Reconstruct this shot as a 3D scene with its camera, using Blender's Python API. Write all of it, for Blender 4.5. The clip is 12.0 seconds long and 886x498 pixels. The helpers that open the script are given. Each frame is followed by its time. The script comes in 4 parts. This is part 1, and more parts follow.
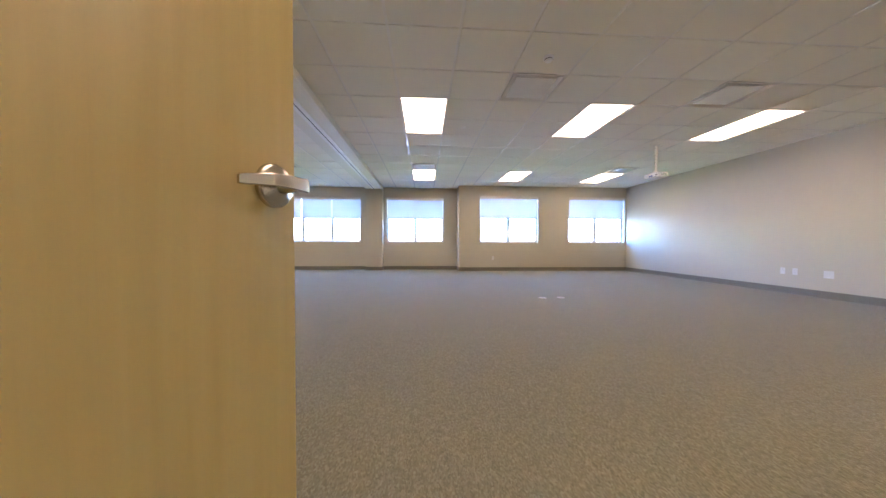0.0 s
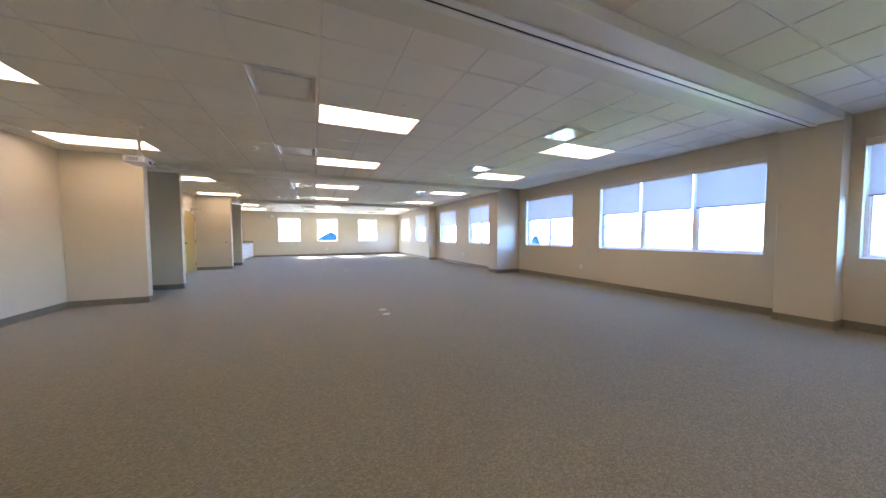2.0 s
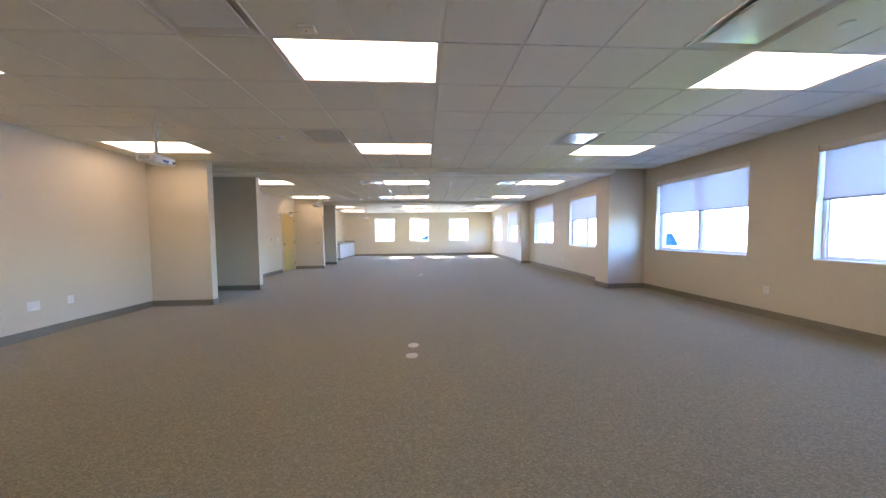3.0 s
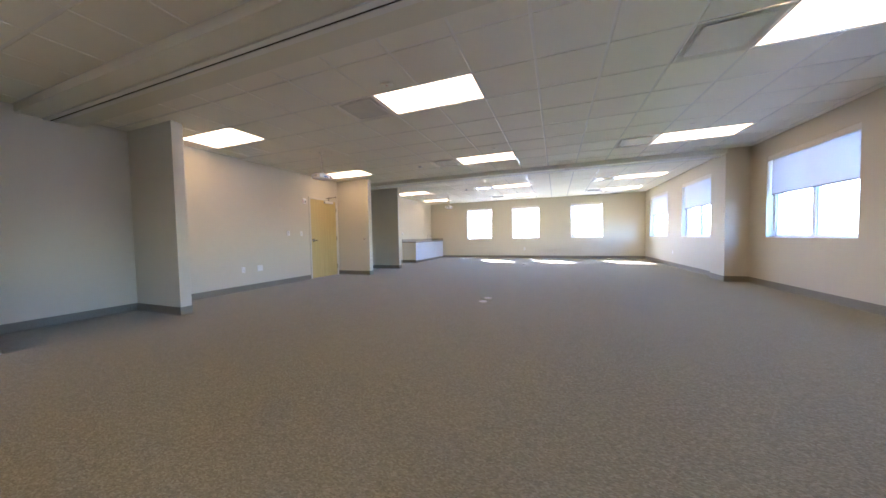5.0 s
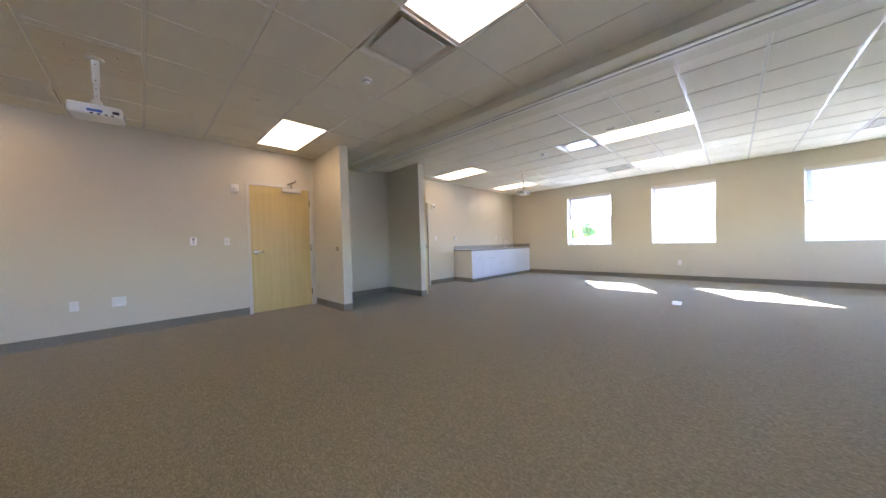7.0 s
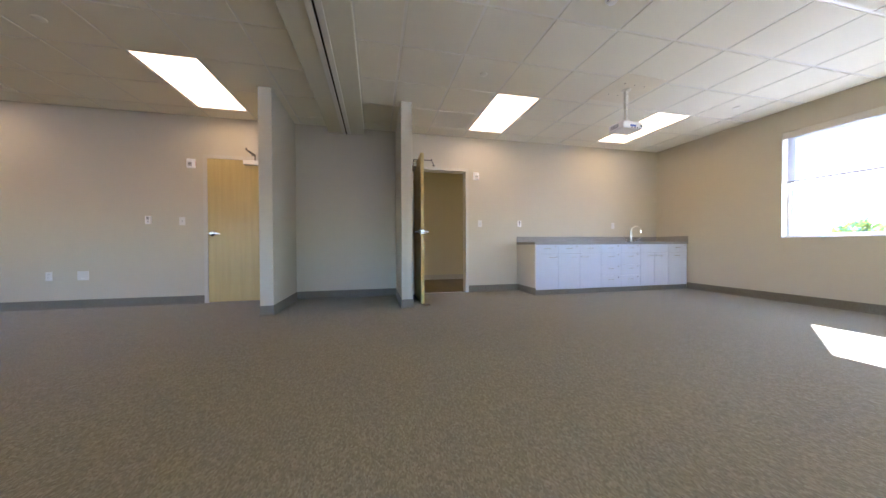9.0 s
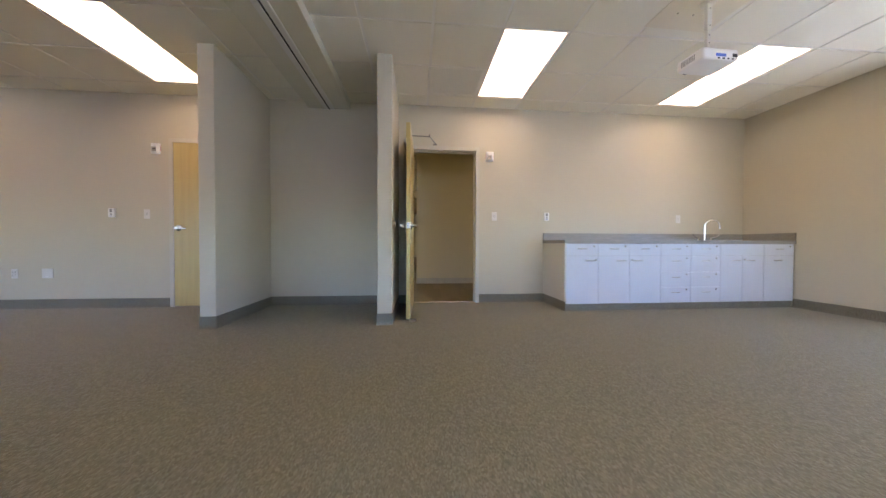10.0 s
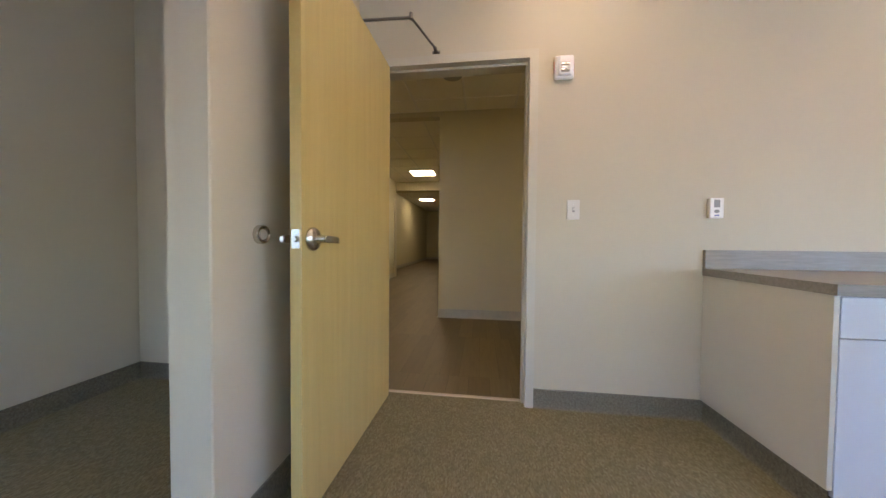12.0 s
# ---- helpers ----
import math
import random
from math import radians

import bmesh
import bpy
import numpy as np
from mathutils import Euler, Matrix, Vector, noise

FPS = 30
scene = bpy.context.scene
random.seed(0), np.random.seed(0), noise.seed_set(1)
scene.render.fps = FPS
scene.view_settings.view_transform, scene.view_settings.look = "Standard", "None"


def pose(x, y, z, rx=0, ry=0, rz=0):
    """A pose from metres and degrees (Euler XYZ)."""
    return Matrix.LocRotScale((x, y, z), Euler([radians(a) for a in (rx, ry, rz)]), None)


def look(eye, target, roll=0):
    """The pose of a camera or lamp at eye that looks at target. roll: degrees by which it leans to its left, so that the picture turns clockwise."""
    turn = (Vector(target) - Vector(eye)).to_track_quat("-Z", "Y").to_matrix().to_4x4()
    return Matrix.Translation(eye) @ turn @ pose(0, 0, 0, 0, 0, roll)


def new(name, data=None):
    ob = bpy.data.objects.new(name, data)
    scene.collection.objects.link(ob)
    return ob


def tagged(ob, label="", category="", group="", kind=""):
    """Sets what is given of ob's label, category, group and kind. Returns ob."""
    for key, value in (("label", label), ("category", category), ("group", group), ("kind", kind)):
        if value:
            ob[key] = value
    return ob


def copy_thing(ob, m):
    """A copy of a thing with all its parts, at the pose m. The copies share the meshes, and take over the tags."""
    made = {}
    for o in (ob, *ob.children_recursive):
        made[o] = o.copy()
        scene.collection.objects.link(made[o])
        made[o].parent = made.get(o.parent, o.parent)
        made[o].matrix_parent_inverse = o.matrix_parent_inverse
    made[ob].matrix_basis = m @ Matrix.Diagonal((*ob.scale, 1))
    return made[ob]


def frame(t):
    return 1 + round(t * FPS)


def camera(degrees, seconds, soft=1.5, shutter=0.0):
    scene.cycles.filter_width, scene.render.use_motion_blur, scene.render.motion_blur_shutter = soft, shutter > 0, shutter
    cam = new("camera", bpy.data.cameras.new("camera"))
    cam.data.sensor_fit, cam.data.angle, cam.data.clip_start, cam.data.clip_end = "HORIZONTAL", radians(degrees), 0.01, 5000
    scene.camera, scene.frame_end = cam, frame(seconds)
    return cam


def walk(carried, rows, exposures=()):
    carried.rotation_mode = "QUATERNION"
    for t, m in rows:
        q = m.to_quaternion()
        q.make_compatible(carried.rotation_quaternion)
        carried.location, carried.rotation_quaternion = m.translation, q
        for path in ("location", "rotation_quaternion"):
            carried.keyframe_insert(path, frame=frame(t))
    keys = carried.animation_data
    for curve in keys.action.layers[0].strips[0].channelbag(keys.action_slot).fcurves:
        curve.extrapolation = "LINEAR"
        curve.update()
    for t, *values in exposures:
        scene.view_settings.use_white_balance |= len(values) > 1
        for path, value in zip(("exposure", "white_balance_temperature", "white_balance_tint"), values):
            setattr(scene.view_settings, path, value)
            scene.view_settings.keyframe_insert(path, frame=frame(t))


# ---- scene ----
cam = camera(112.5, 12.0)
PATH = [
    (0, (0.817, -0.308, 0.892), (0.943, 1.688, 0.849), 0.19),
    (0.2, (0.849, 0.027, 1.019), (0.922, 2.025, 0.973), 0.36),
    (0.4, (0.906, 0.362, 1.119), (0.842, 2.360, 1.070), 0.53),
    (0.5, (0.947, 0.510, 1.159), (0.782, 2.503, 1.108), 0.57),
    (0.8, (1.088, 1.056, 1.219), (0.469, 2.957, 1.157), 0.37),
    (1, (1.163, 1.460, 1.258), (0.242, 3.234, 1.190), 0.31),
    (1.2, (1.189, 1.864, 1.263), (0.002, 3.472, 1.194), 0.15),
    (1.5, (1.206, 2.478, 1.258), (-0.314, 3.776, 1.180), -0.15),
    (2, (0.896, 3.336, 1.208), (-0.937, 4.131, 1.119), -0.26),
    (2.5, (0.350, 3.960, 1.254), (-1.604, 4.375, 1.159), -0.40),
    (3, (-0.519, 4.489, 1.280), (-2.514, 4.607, 1.183), -0.59),
    (3.2, (-0.906, 4.648, 1.307), (-2.903, 4.671, 1.210), -0.58),
    (4.8, (-4.753, 5.363, 1.032), (-6.650, 4.734, 0.946), -1.04),
    (5, (-5.326, 5.403, 1.020), (-7.192, 4.688, 0.941), -1.13),
    (5.5, (-6.644, 5.481, 1.100), (-8.414, 4.554, 1.030), -1.36),
    (6, (-7.825, 5.441, 1.162), (-9.489, 4.332, 1.104), -1.51),
    (6.5, (-8.980, 5.228, 1.142), (-10.529, 3.963, 1.101), -1.66),
    (7, (-10.081, 5.009, 1.057), (-11.505, 3.605, 1.019), -1.62),
    (7.5, (-11.176, 4.913, 0.846), (-12.406, 3.336, 0.824), -1.41),
    (7.7, (-11.559, 4.870, 0.808), (-12.690, 3.220, 0.782), -1.28),
    (9.3, (-13.978, 4.131, 0.815), (-14.317, 2.160, 0.792), -0.05),
    (9.5, (-14.128, 3.936, 0.777), (-14.417, 1.957, 0.752), 0.08),
    (10, (-14.401, 3.494, 0.808), (-14.572, 1.501, 0.776), 0.15),
    (10.5, (-14.655, 3.025, 0.873), (-14.704, 1.026, 0.832), 0.32),
    (11, (-14.831, 2.512, 0.938), (-14.761, 0.514, 0.890), 0.29),
    (11.5, (-14.884, 1.913, 0.985), (-14.712, -0.079, 0.936), 0.23),
    (12, (-14.922, 1.274, 1.003), (-14.672, -0.710, 0.952), 0.51),
]
EXPOSURE = [(0, 5.51, 5090, 22), (0.8, 5.33, 5130, 22), (1.5, 5.11, 5200, 22), (2.5, 5.12, 5180, 23), (5, 4.94, 5230, 23), (7.5, 4.75, 5280, 23), (9.5, 4.66, 5390, 23), (12, 4.68, 5530, 23)]
walk(cam, [(t, look(eye, target, roll)) for t, eye, target, roll in PATH], EXPOSURE)

# ---------------------------------------------------------------- world and sun
world = bpy.data.worlds.new("sky")
scene.world = world
world.use_nodes = True
wn = world.node_tree.nodes
wl = world.node_tree.links
sky = wn.new("ShaderNodeTexSky")
sky.sky_type = "NISHITA"
sky.sun_disc = False
SUN_WAY = Vector((1.0, 0.60, -0.69)).normalized()
sky.sun_elevation = math.asin(-SUN_WAY.z)
sky.sun_rotation = math.atan2(-SUN_WAY.x, -SUN_WAY.y)
sky.air_density, sky.dust_density, sky.ozone_density = 1.0, 0.8, 6.5
wn["Background"].inputs["Strength"].default_value = 0.15
wl.new(sky.outputs["Color"], wn["Background"].inputs["Color"])

sun_data = bpy.data.lights.new("sun", "SUN")
sun_data.energy, sun_data.angle, sun_data.color = 5.0, radians(0.5), (1.0, 0.965, 0.91)
sun = new("sun", sun_data)
sun.matrix_world = Matrix.Translation((-30, -18, 24)) @ SUN_WAY.to_track_quat("-Z", "Y").to_matrix().to_4x4()

TROFFER = 0.285

# ---------------------------------------------------------------- materials
def material(name, rough=0.6, metal=0.0):
    m = bpy.data.materials.new(name)
    m.use_nodes = True
    n, l = m.node_tree.nodes, m.node_tree.links
    b = n["Principled BSDF"]
    b.inputs["Roughness"].default_value = rough
    b.inputs["Metallic"].default_value = metal
    return m, n, l, b


def coords(n, l, scale=(1, 1, 1)):
    g = n.new("ShaderNodeNewGeometry")
    mp = n.new("ShaderNodeMapping")
    mp.inputs["Scale"].default_value = scale
    l.new(g.outputs["Position"], mp.inputs["Vector"])
    return mp.outputs["Vector"]


def local_coords(n, l, scale=(1, 1, 1)):
    g = n.new("ShaderNodeTexCoord")
    mp = n.new("ShaderNodeMapping")
    mp.inputs["Scale"].default_value = scale
    l.new(g.outputs["Object"], mp.inputs["Vector"])
    return mp.outputs["Vector"]


def noise_node(n, l, vec, scale, detail=4, rough=0.6):
    t = n.new("ShaderNodeTexNoise")
    t.inputs["Scale"].default_value = scale
    t.inputs["Detail"].default_value = detail
    t.inputs["Roughness"].default_value = rough
    l.new(vec, t.inputs["Vector"])
    return t.outputs["Fac"]


def ramp(n, l, fac, stops):
    r = n.new("ShaderNodeValToRGB")
    e = r.color_ramp.elements
    while len(e) < len(stops):
        e.new(0.5)
    for el, (p, c) in zip(e, stops):
        el.position, el.color = p, (*c, 1)
    l.new(fac, r.inputs["Fac"])
    return r.outputs["Color"]


def mix(n, l, a, b, fac, mode="MIX"):
    m = n.new("ShaderNodeMix")
    m.data_type, m.blend_type = "RGBA", mode
    if isinstance(fac, float):
        m.inputs[0].default_value = fac
    else:
        l.new(fac, m.inputs[0])
    for sock, v in ((m.inputs[6], a), (m.inputs[7], b)):
        if isinstance(v, tuple):
            sock.default_value = (*v, 1)
        else:
            l.new(v, sock)
    return m.outputs[2]


def bump(n, l, b, height, strength, distance):
    k = n.new("ShaderNodeBump")
    k.inputs["Strength"].default_value = strength
    k.inputs["Distance"].default_value = distance
    l.new(height, k.inputs["Height"])
    l.new(k.outputs["Normal"], b.inputs["Normal"])


def plain(name, colour, rough=0.5, metal=0.0, vary=0.04, scale=3.0, grain=0.0, grain_scale=300.0):
    """Near-plain paint, plastic or metal with faint uneven tone and fine relief."""
    m, n, l, b = material(name, rough, metal)
    v = local_coords(n, l)
    f = noise_node(n, l, v, scale, 5)
    lo = tuple(c * (1 - vary) for c in colour)
    hi = tuple(min(1, c * (1 + vary)) for c in colour)
    l.new(ramp(n, l, f, [(0.3, lo), (0.7, hi)]), b.inputs["Base Color"])
    if grain:
        bump(n, l, b, noise_node(n, l, v, grain_scale, 2), grain, 0.001)
    return m


def wall_paint(name, colour):
    m, n, l, b = material(name, 0.55)
    v = coords(n, l)
    big = noise_node(n, l, v, 0.7, 4)
    fine = noise_node(n, l, v, 18, 5)
    c = mix(n, l, tuple(x * 0.95 for x in colour), tuple(min(1, x * 1.03) for x in colour), big)
    c = mix(n, l, c, tuple(x * 0.93 for x in colour), ramp(n, l, fine, [(0.60, (0, 0, 0)), (0.85, (0.35, 0.35, 0.35))]))
    l.new(c, b.inputs["Base Color"])
    bump(n, l, b, noise_node(n, l, v, 260, 3), 0.12, 0.0012)
    return m


WALL = wall_paint("wall_paint", (0.525, 0.480, 0.350))
HALLPAINT = wall_paint("corridor_paint", (0.53, 0.495, 0.325))


def carpet():
    m, n, l, b = material("carpet", 0.95)
    b.inputs["Specular IOR Level"].default_value = 0.1
    b.inputs["Sheen Weight"].default_value = 0.32
    b.inputs["Sheen Roughness"].default_value = 0.17
    b.inputs["Sheen Tint"].default_value = (1.0, 0.96, 0.9, 1)
    v = coords(n, l)
    vy = coords(n, l, (1.0, 0.45, 1.0))
    tuft = n.new("ShaderNodeTexVoronoi")
    tuft.inputs["Scale"].default_value = 190
    l.new(vy, tuft.inputs["Vector"])
    cell = n.new("ShaderNodeSeparateColor")
    l.new(tuft.outputs["Color"], cell.inputs["Color"])
    yarn = ramp(n, l, cell.outputs["Red"], [(0.0, (0.158, 0.144, 0.085)), (0.35, (0.198, 0.181, 0.108)), (0.65, (0.229, 0.210, 0.128)), (1.0, (0.280, 0.259, 0.166))])
    mid = noise_node(n, l, v, 26, 4, 0.7)
    yarn = mix(n, l, yarn, (0.143, 0.134, 0.083), ramp(n, l, mid, [(0.45, (0, 0, 0)), (0.75, (0.4, 0.4, 0.4))]))
    big = noise_node(n, l, v, 0.9, 5)
    yarn = mix(n, l, yarn, (0.245, 0.226, 0.145), ramp(n, l, big, [(0.35, (0.0, 0.0, 0.0)), (0.75, (0.22, 0.22, 0.22))]))
    l.new(yarn, b.inputs["Base Color"])
    h = n.new("ShaderNodeMath")
    h.operation = "ADD"
    l.new(cell.outputs["Green"], h.inputs[0])
    l.new(noise_node(n, l, v, 220, 2), h.inputs[1])
    bump(n, l, b, h.outputs[0], 0.30, 0.004)
    return m


CARPET = carpet()


def ceiling_tile():
    m, n, l, b = material("ceiling_tile", 0.85)
    v = coords(n, l)
    g = n.new("ShaderNodeNewGeometry")
    c = ramp(n, l, g.outputs["Random Per Island"], [(0.0, (0.755, 0.72, 0.585)), (1.0, (0.77, 0.735, 0.60))])
    f = noise_node(n, l, v, 320, 3, 0.7)
    c = mix(n, l, c, (0.60, 0.58, 0.52), ramp(n, l, f, [(0.62, (0, 0, 0)), (0.74, (0.45, 0.45, 0.45))]))
    l.new(c, b.inputs["Base Color"])
    bump(n, l, b, noise_node(n, l, v, 240, 4, 0.7), 0.35, 0.002)
    return m


TILE = ceiling_tile()
GRID = plain("grid_paint", (0.84, 0.815, 0.72), 0.24)
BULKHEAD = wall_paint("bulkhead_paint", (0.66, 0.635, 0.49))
ALU = plain("aluminium", (0.72, 0.705, 0.63), 0.42, 0.15)
# near-black that stands in for the shade inside gaps and ducts
BLACK = plain("black_gap_shade", (0.012, 0.012, 0.012), 0.8)
WHITE = plain("white_plastic", (0.82, 0.81, 0.78), 0.4)
FASCIA = plain("fascia_paint", (0.60, 0.56, 0.46), 0.45)
WALLPLATE = plain("wall_plate_plastic", (0.66, 0.645, 0.60), 0.38)
VINYL = plain("white_vinyl", (0.80, 0.80, 0.79), 0.4)
PLAQUE = plain("glossy_enamel", (0.70, 0.68, 0.60), 0.18)
PAN = plain("pan_enamel", (0.80, 0.77, 0.68), 0.22)
COVER = plain("tile_white_cover", (0.77, 0.74, 0.62), 0.5)
PLAQUE.node_tree.nodes["Principled BSDF"].inputs["Coat Weight"].default_value = 0.45
PLAQUE.node_tree.nodes["Principled BSDF"].inputs["Coat Roughness"].default_value = 0.05
METALWHITE = plain("white_enamel", (0.78, 0.77, 0.74), 0.35)
DARK = plain("dark_plastic", (0.03, 0.03, 0.035), 0.4)
GREYPL = plain("grey_plastic", (0.28, 0.28, 0.27), 0.5)
BLUEPL = plain("blue_label", (0.05, 0.10, 0.38), 0.5)
NICKEL = plain("satin_nickel", (0.52, 0.495, 0.45), 0.26, 1.0)
ARM = plain("dark_bronze_arm", (0.20, 0.185, 0.16), 0.35, 0.8)
CHROME = plain("chrome", (0.80, 0.80, 0.80), 0.08, 1.0)
FRAMEPAINT = plain("door_frame_paint", (0.53, 0.50, 0.395), 0.4)
RUBBER = plain("rubber", (0.45, 0.40, 0.32), 0.8)


def base_vinyl():
    m, n, l, b = material("vinyl_base", 0.5)
    v = coords(n, l)
    c = ramp(n, l, noise_node(n, l, v, 90, 4, 0.8), [(0.32, (0.088, 0.080, 0.050)), (0.68, (0.235, 0.214, 0.142))])
    c = mix(n, l, c, (0.20, 0.18, 0.15), ramp(n, l, noise_node(n, l, v, 2.0, 4), [(0.5, (0, 0, 0)), (0.8, (0.3, 0.3, 0.3))]))
    l.new(c, b.inputs["Base Color"])
    return m


BASE = base_vinyl()
HALLBASE = plain("pale_vinyl_base", (0.40, 0.39, 0.33), 0.45, vary=0.08, scale=12)


def maple():
    m, n, l, b = material("maple_veneer", 0.32)
    v = local_coords(n, l, (7.0, 7.0, 0.35))
    w = noise_node(n, l, v, 3.0, 6, 0.6)
    c = ramp(n, l, w, [(0.25, (0.46, 0.352, 0.115)), (0.5, (0.505, 0.392, 0.136)), (0.8, (0.555, 0.437, 0.165))])
    v2 = local_coords(n, l, (60.0, 60.0, 1.2))
    c = mix(n, l, c, (0.42, 0.31, 0.11), ramp(n, l, noise_node(n, l, v2, 3.0, 4, 0.7), [(0.55, (0, 0, 0)), (0.8, (0.16, 0.16, 0.16))]))
    l.new(c, b.inputs["Base Color"])
    bump(n, l, b, noise_node(n, l, v2, 3.0, 3), 0.04, 0.001)
    return m


MAPLE = maple()


def laminate(name, a, c2, rough, stretch):
    m, n, l, b = material(name, rough)
    v = local_coords(n, l, stretch)
    c = ramp(n, l, noise_node(n, l, v, 6.0, 6, 0.65), [(0.3, a), (0.7, c2)])
    l.new(c, b.inputs["Base Color"])
    return m


COUNTER = laminate("counter_laminate", (0.20, 0.180, 0.145), (0.30, 0.275, 0.225), 0.35, (1.2, 14, 14))
CABWHITE = plain("cabinet_laminate", (0.565, 0.568, 0.585), 0.33, vary=0.015)
CABSIDE = plain("cabinet_side_laminate", (0.58, 0.545, 0.44), 0.4, vary=0.02)


def plank_vinyl():
    m, n, l, b = material("plank_vinyl", 0.48)
    br = n.new("ShaderNodeTexBrick")
    br.inputs["Scale"].default_value = 1.0
    br.inputs["Brick Width"].default_value = 0.15
    br.inputs["Row Height"].default_value = 0.91
    br.inputs["Mortar Size"].default_value = 0.0012
    br.inputs["Color1"].default_value = (0.092, 0.071, 0.036, 1)
    br.inputs["Color2"].default_value = (0.138, 0.110, 0.058, 1)
    br.inputs["Mortar"].default_value = (0.05, 0.035, 0.02, 1)
    mp = coords(n, l, (1, 1, 1))
    l.new(mp, br.inputs["Vector"])
    v = coords(n, l, (22, 1.6, 1))
    c = mix(n, l, br.outputs["Color"], (0.060, 0.045, 0.026), ramp(n, l, noise_node(n, l, v, 2, 5, 0.7), [(0.45, (0, 0, 0)), (0.8, (0.6, 0.6, 0.6))]))
    l.new(c, b.inputs["Base Color"])
    return m


PLANK = plank_vinyl()


def emitter(name, colour, strength):
    m = bpy.data.materials.new(name)
    m.use_nodes = True
    n, l = m.node_tree.nodes, m.node_tree.links
    b = n["Principled BSDF"]
    b.inputs["Base Color"].default_value = (0.85, 0.85, 0.83, 1)
    b.inputs["Emission Color"].default_value = (*colour, 1)
    b.inputs["Emission Strength"].default_value = strength
    return m


HALL_LENS = emitter("lit_corridor_lens", (1.0, 0.73, 0.35), 0.95)
LENS = emitter("lit_troffer_lens", (1.0, 0.665, 0.345), TROFFER)


def glass():
    m, n, l, b = material("window_glass", 0.0)
    n.remove(b)
    tr = n.new("ShaderNodeBsdfTransparent")
    tr.inputs["Color"].default_value = (0.93, 0.95, 0.95, 1)
    gl = n.new("ShaderNodeBsdfGlossy")
    gl.inputs["Roughness"].default_value = 0.02
    lw = n.new("ShaderNodeLayerWeight")
    lw.inputs["Blend"].default_value = 0.5
    pw = n.new("ShaderNodeMath")
    pw.operation = "POWER"
    pw.inputs[1].default_value = 5.0
    l.new(lw.outputs["Facing"], pw.inputs[0])
    ad = n.new("ShaderNodeMath")
    ad.operation = "MULTIPLY_ADD"
    ad.inputs[1].default_value, ad.inputs[2].default_value = 0.6, 0.04
    l.new(pw.outputs[0], ad.inputs[0])
    mx = n.new("ShaderNodeMixShader")
    l.new(ad.outputs[0], mx.inputs[0])
    l.new(tr.outputs[0], mx.inputs[1])
    l.new(gl.outputs[0], mx.inputs[2])
    l.new(mx.outputs[0], n["Material Output"].inputs["Surface"])
    return m


GLASS = glass()


def shade_cloth():
    m, n, l, b = material("shade_cloth", 0.9)
    n.remove(b)
    df = n.new("ShaderNodeBsdfDiffuse")
    df.inputs["Color"].default_value = (0.62, 0.62, 0.60, 1)
    tl = n.new("ShaderNodeBsdfTranslucent")
    v = local_coords(n, l)
    l.new(ramp(n, l, noise_node(n, l, v, 300, 2), [(0.3, (0.52, 0.515, 0.555)), (0.7, (0.57, 0.565, 0.61))]), tl.inputs["Color"])
    tp = n.new("ShaderNodeBsdfTransparent")
    tp.inputs["Color"].default_value = (0.9, 0.9, 0.9, 1)
    m1 = n.new("ShaderNodeMixShader")
    m1.inputs[0].default_value = 0.122
    l.new(df.outputs[0], m1.inputs[1])
    l.new(tl.outputs[0], m1.inputs[2])
    m2 = n.new("ShaderNodeMixShader")
    m2.inputs[0].default_value = 0.004
    l.new(m1.outputs[0], m2.inputs[1])
    l.new(tp.outputs[0], m2.inputs[2])
    l.new(m2.outputs[0], n["Material Output"].inputs["Surface"])
    return m


SHADE = shade_cloth()


def ground_cover():
    m, n, l, b = material("grass_and_paving", 0.9)
    v = coords(n, l)
    grass = ramp(n, l, noise_node(n, l, v, 2.5, 6, 0.7), [(0.3, (0.050, 0.098, 0.006)), (0.7, (0.085, 0.142, 0.010))])
    pave = ramp(n, l, noise_node(n, l, v, 0.8, 5, 0.6), [(0.3, (0.15, 0.146, 0.142)), (0.7, (0.21, 0.205, 0.20))])
    apron = ramp(n, l, noise_node(n, l, v, 0.6, 5, 0.6), [(0.3, (0.38, 0.37, 0.355)), (0.7, (0.48, 0.47, 0.455))])
    sp = n.new("ShaderNodeSeparateXYZ")
    l.new(v, sp.inputs[0])
    far = n.new("ShaderNodeMath")
    far.operation = "COMPARE"
    far.inputs[1].default_value, far.inputs[2].default_value = 20.5, 2.3
    l.new(sp.outputs["Y"], far.inputs[0])
    strip = n.new("ShaderNodeMath")
    strip.operation = "SUBTRACT"
    strip.inputs[0].default_value = 1.0
    l.new(far.outputs[0], strip.inputs[1])
    west = n.new("ShaderNodeMath")
    west.operation = "LESS_THAN"
    west.inputs[1].default_value = -20.0
    l.new(sp.outputs["X"], west.inputs[0])
    c = mix(n, l, grass, pave, strip.outputs[0])
    l.new(mix(n, l, c, apron, west.outputs[0]), b.inputs["Base Color"])
    return m


GROUND = ground_cover()

# ---------------------------------------------------------------- mesh helpers
def box(bm, x0, y0, z0, x1, y1, z1, bevel=0.0, seg=2):
    vs = bmesh.ops.create_cube(bm, size=1, matrix=Matrix.Translation(((x0 + x1) / 2, (y0 + y1) / 2, (z0 + z1) / 2)) @ Matrix.Diagonal((x1 - x0, y1 - y0, z1 - z0, 1)))["verts"]
    if bevel:
        es = list({e for v in vs for e in v.link_edges})
        bmesh.ops.bevel(bm, geom=es, offset=bevel, segments=seg, affect="EDGES", profile=0.5)


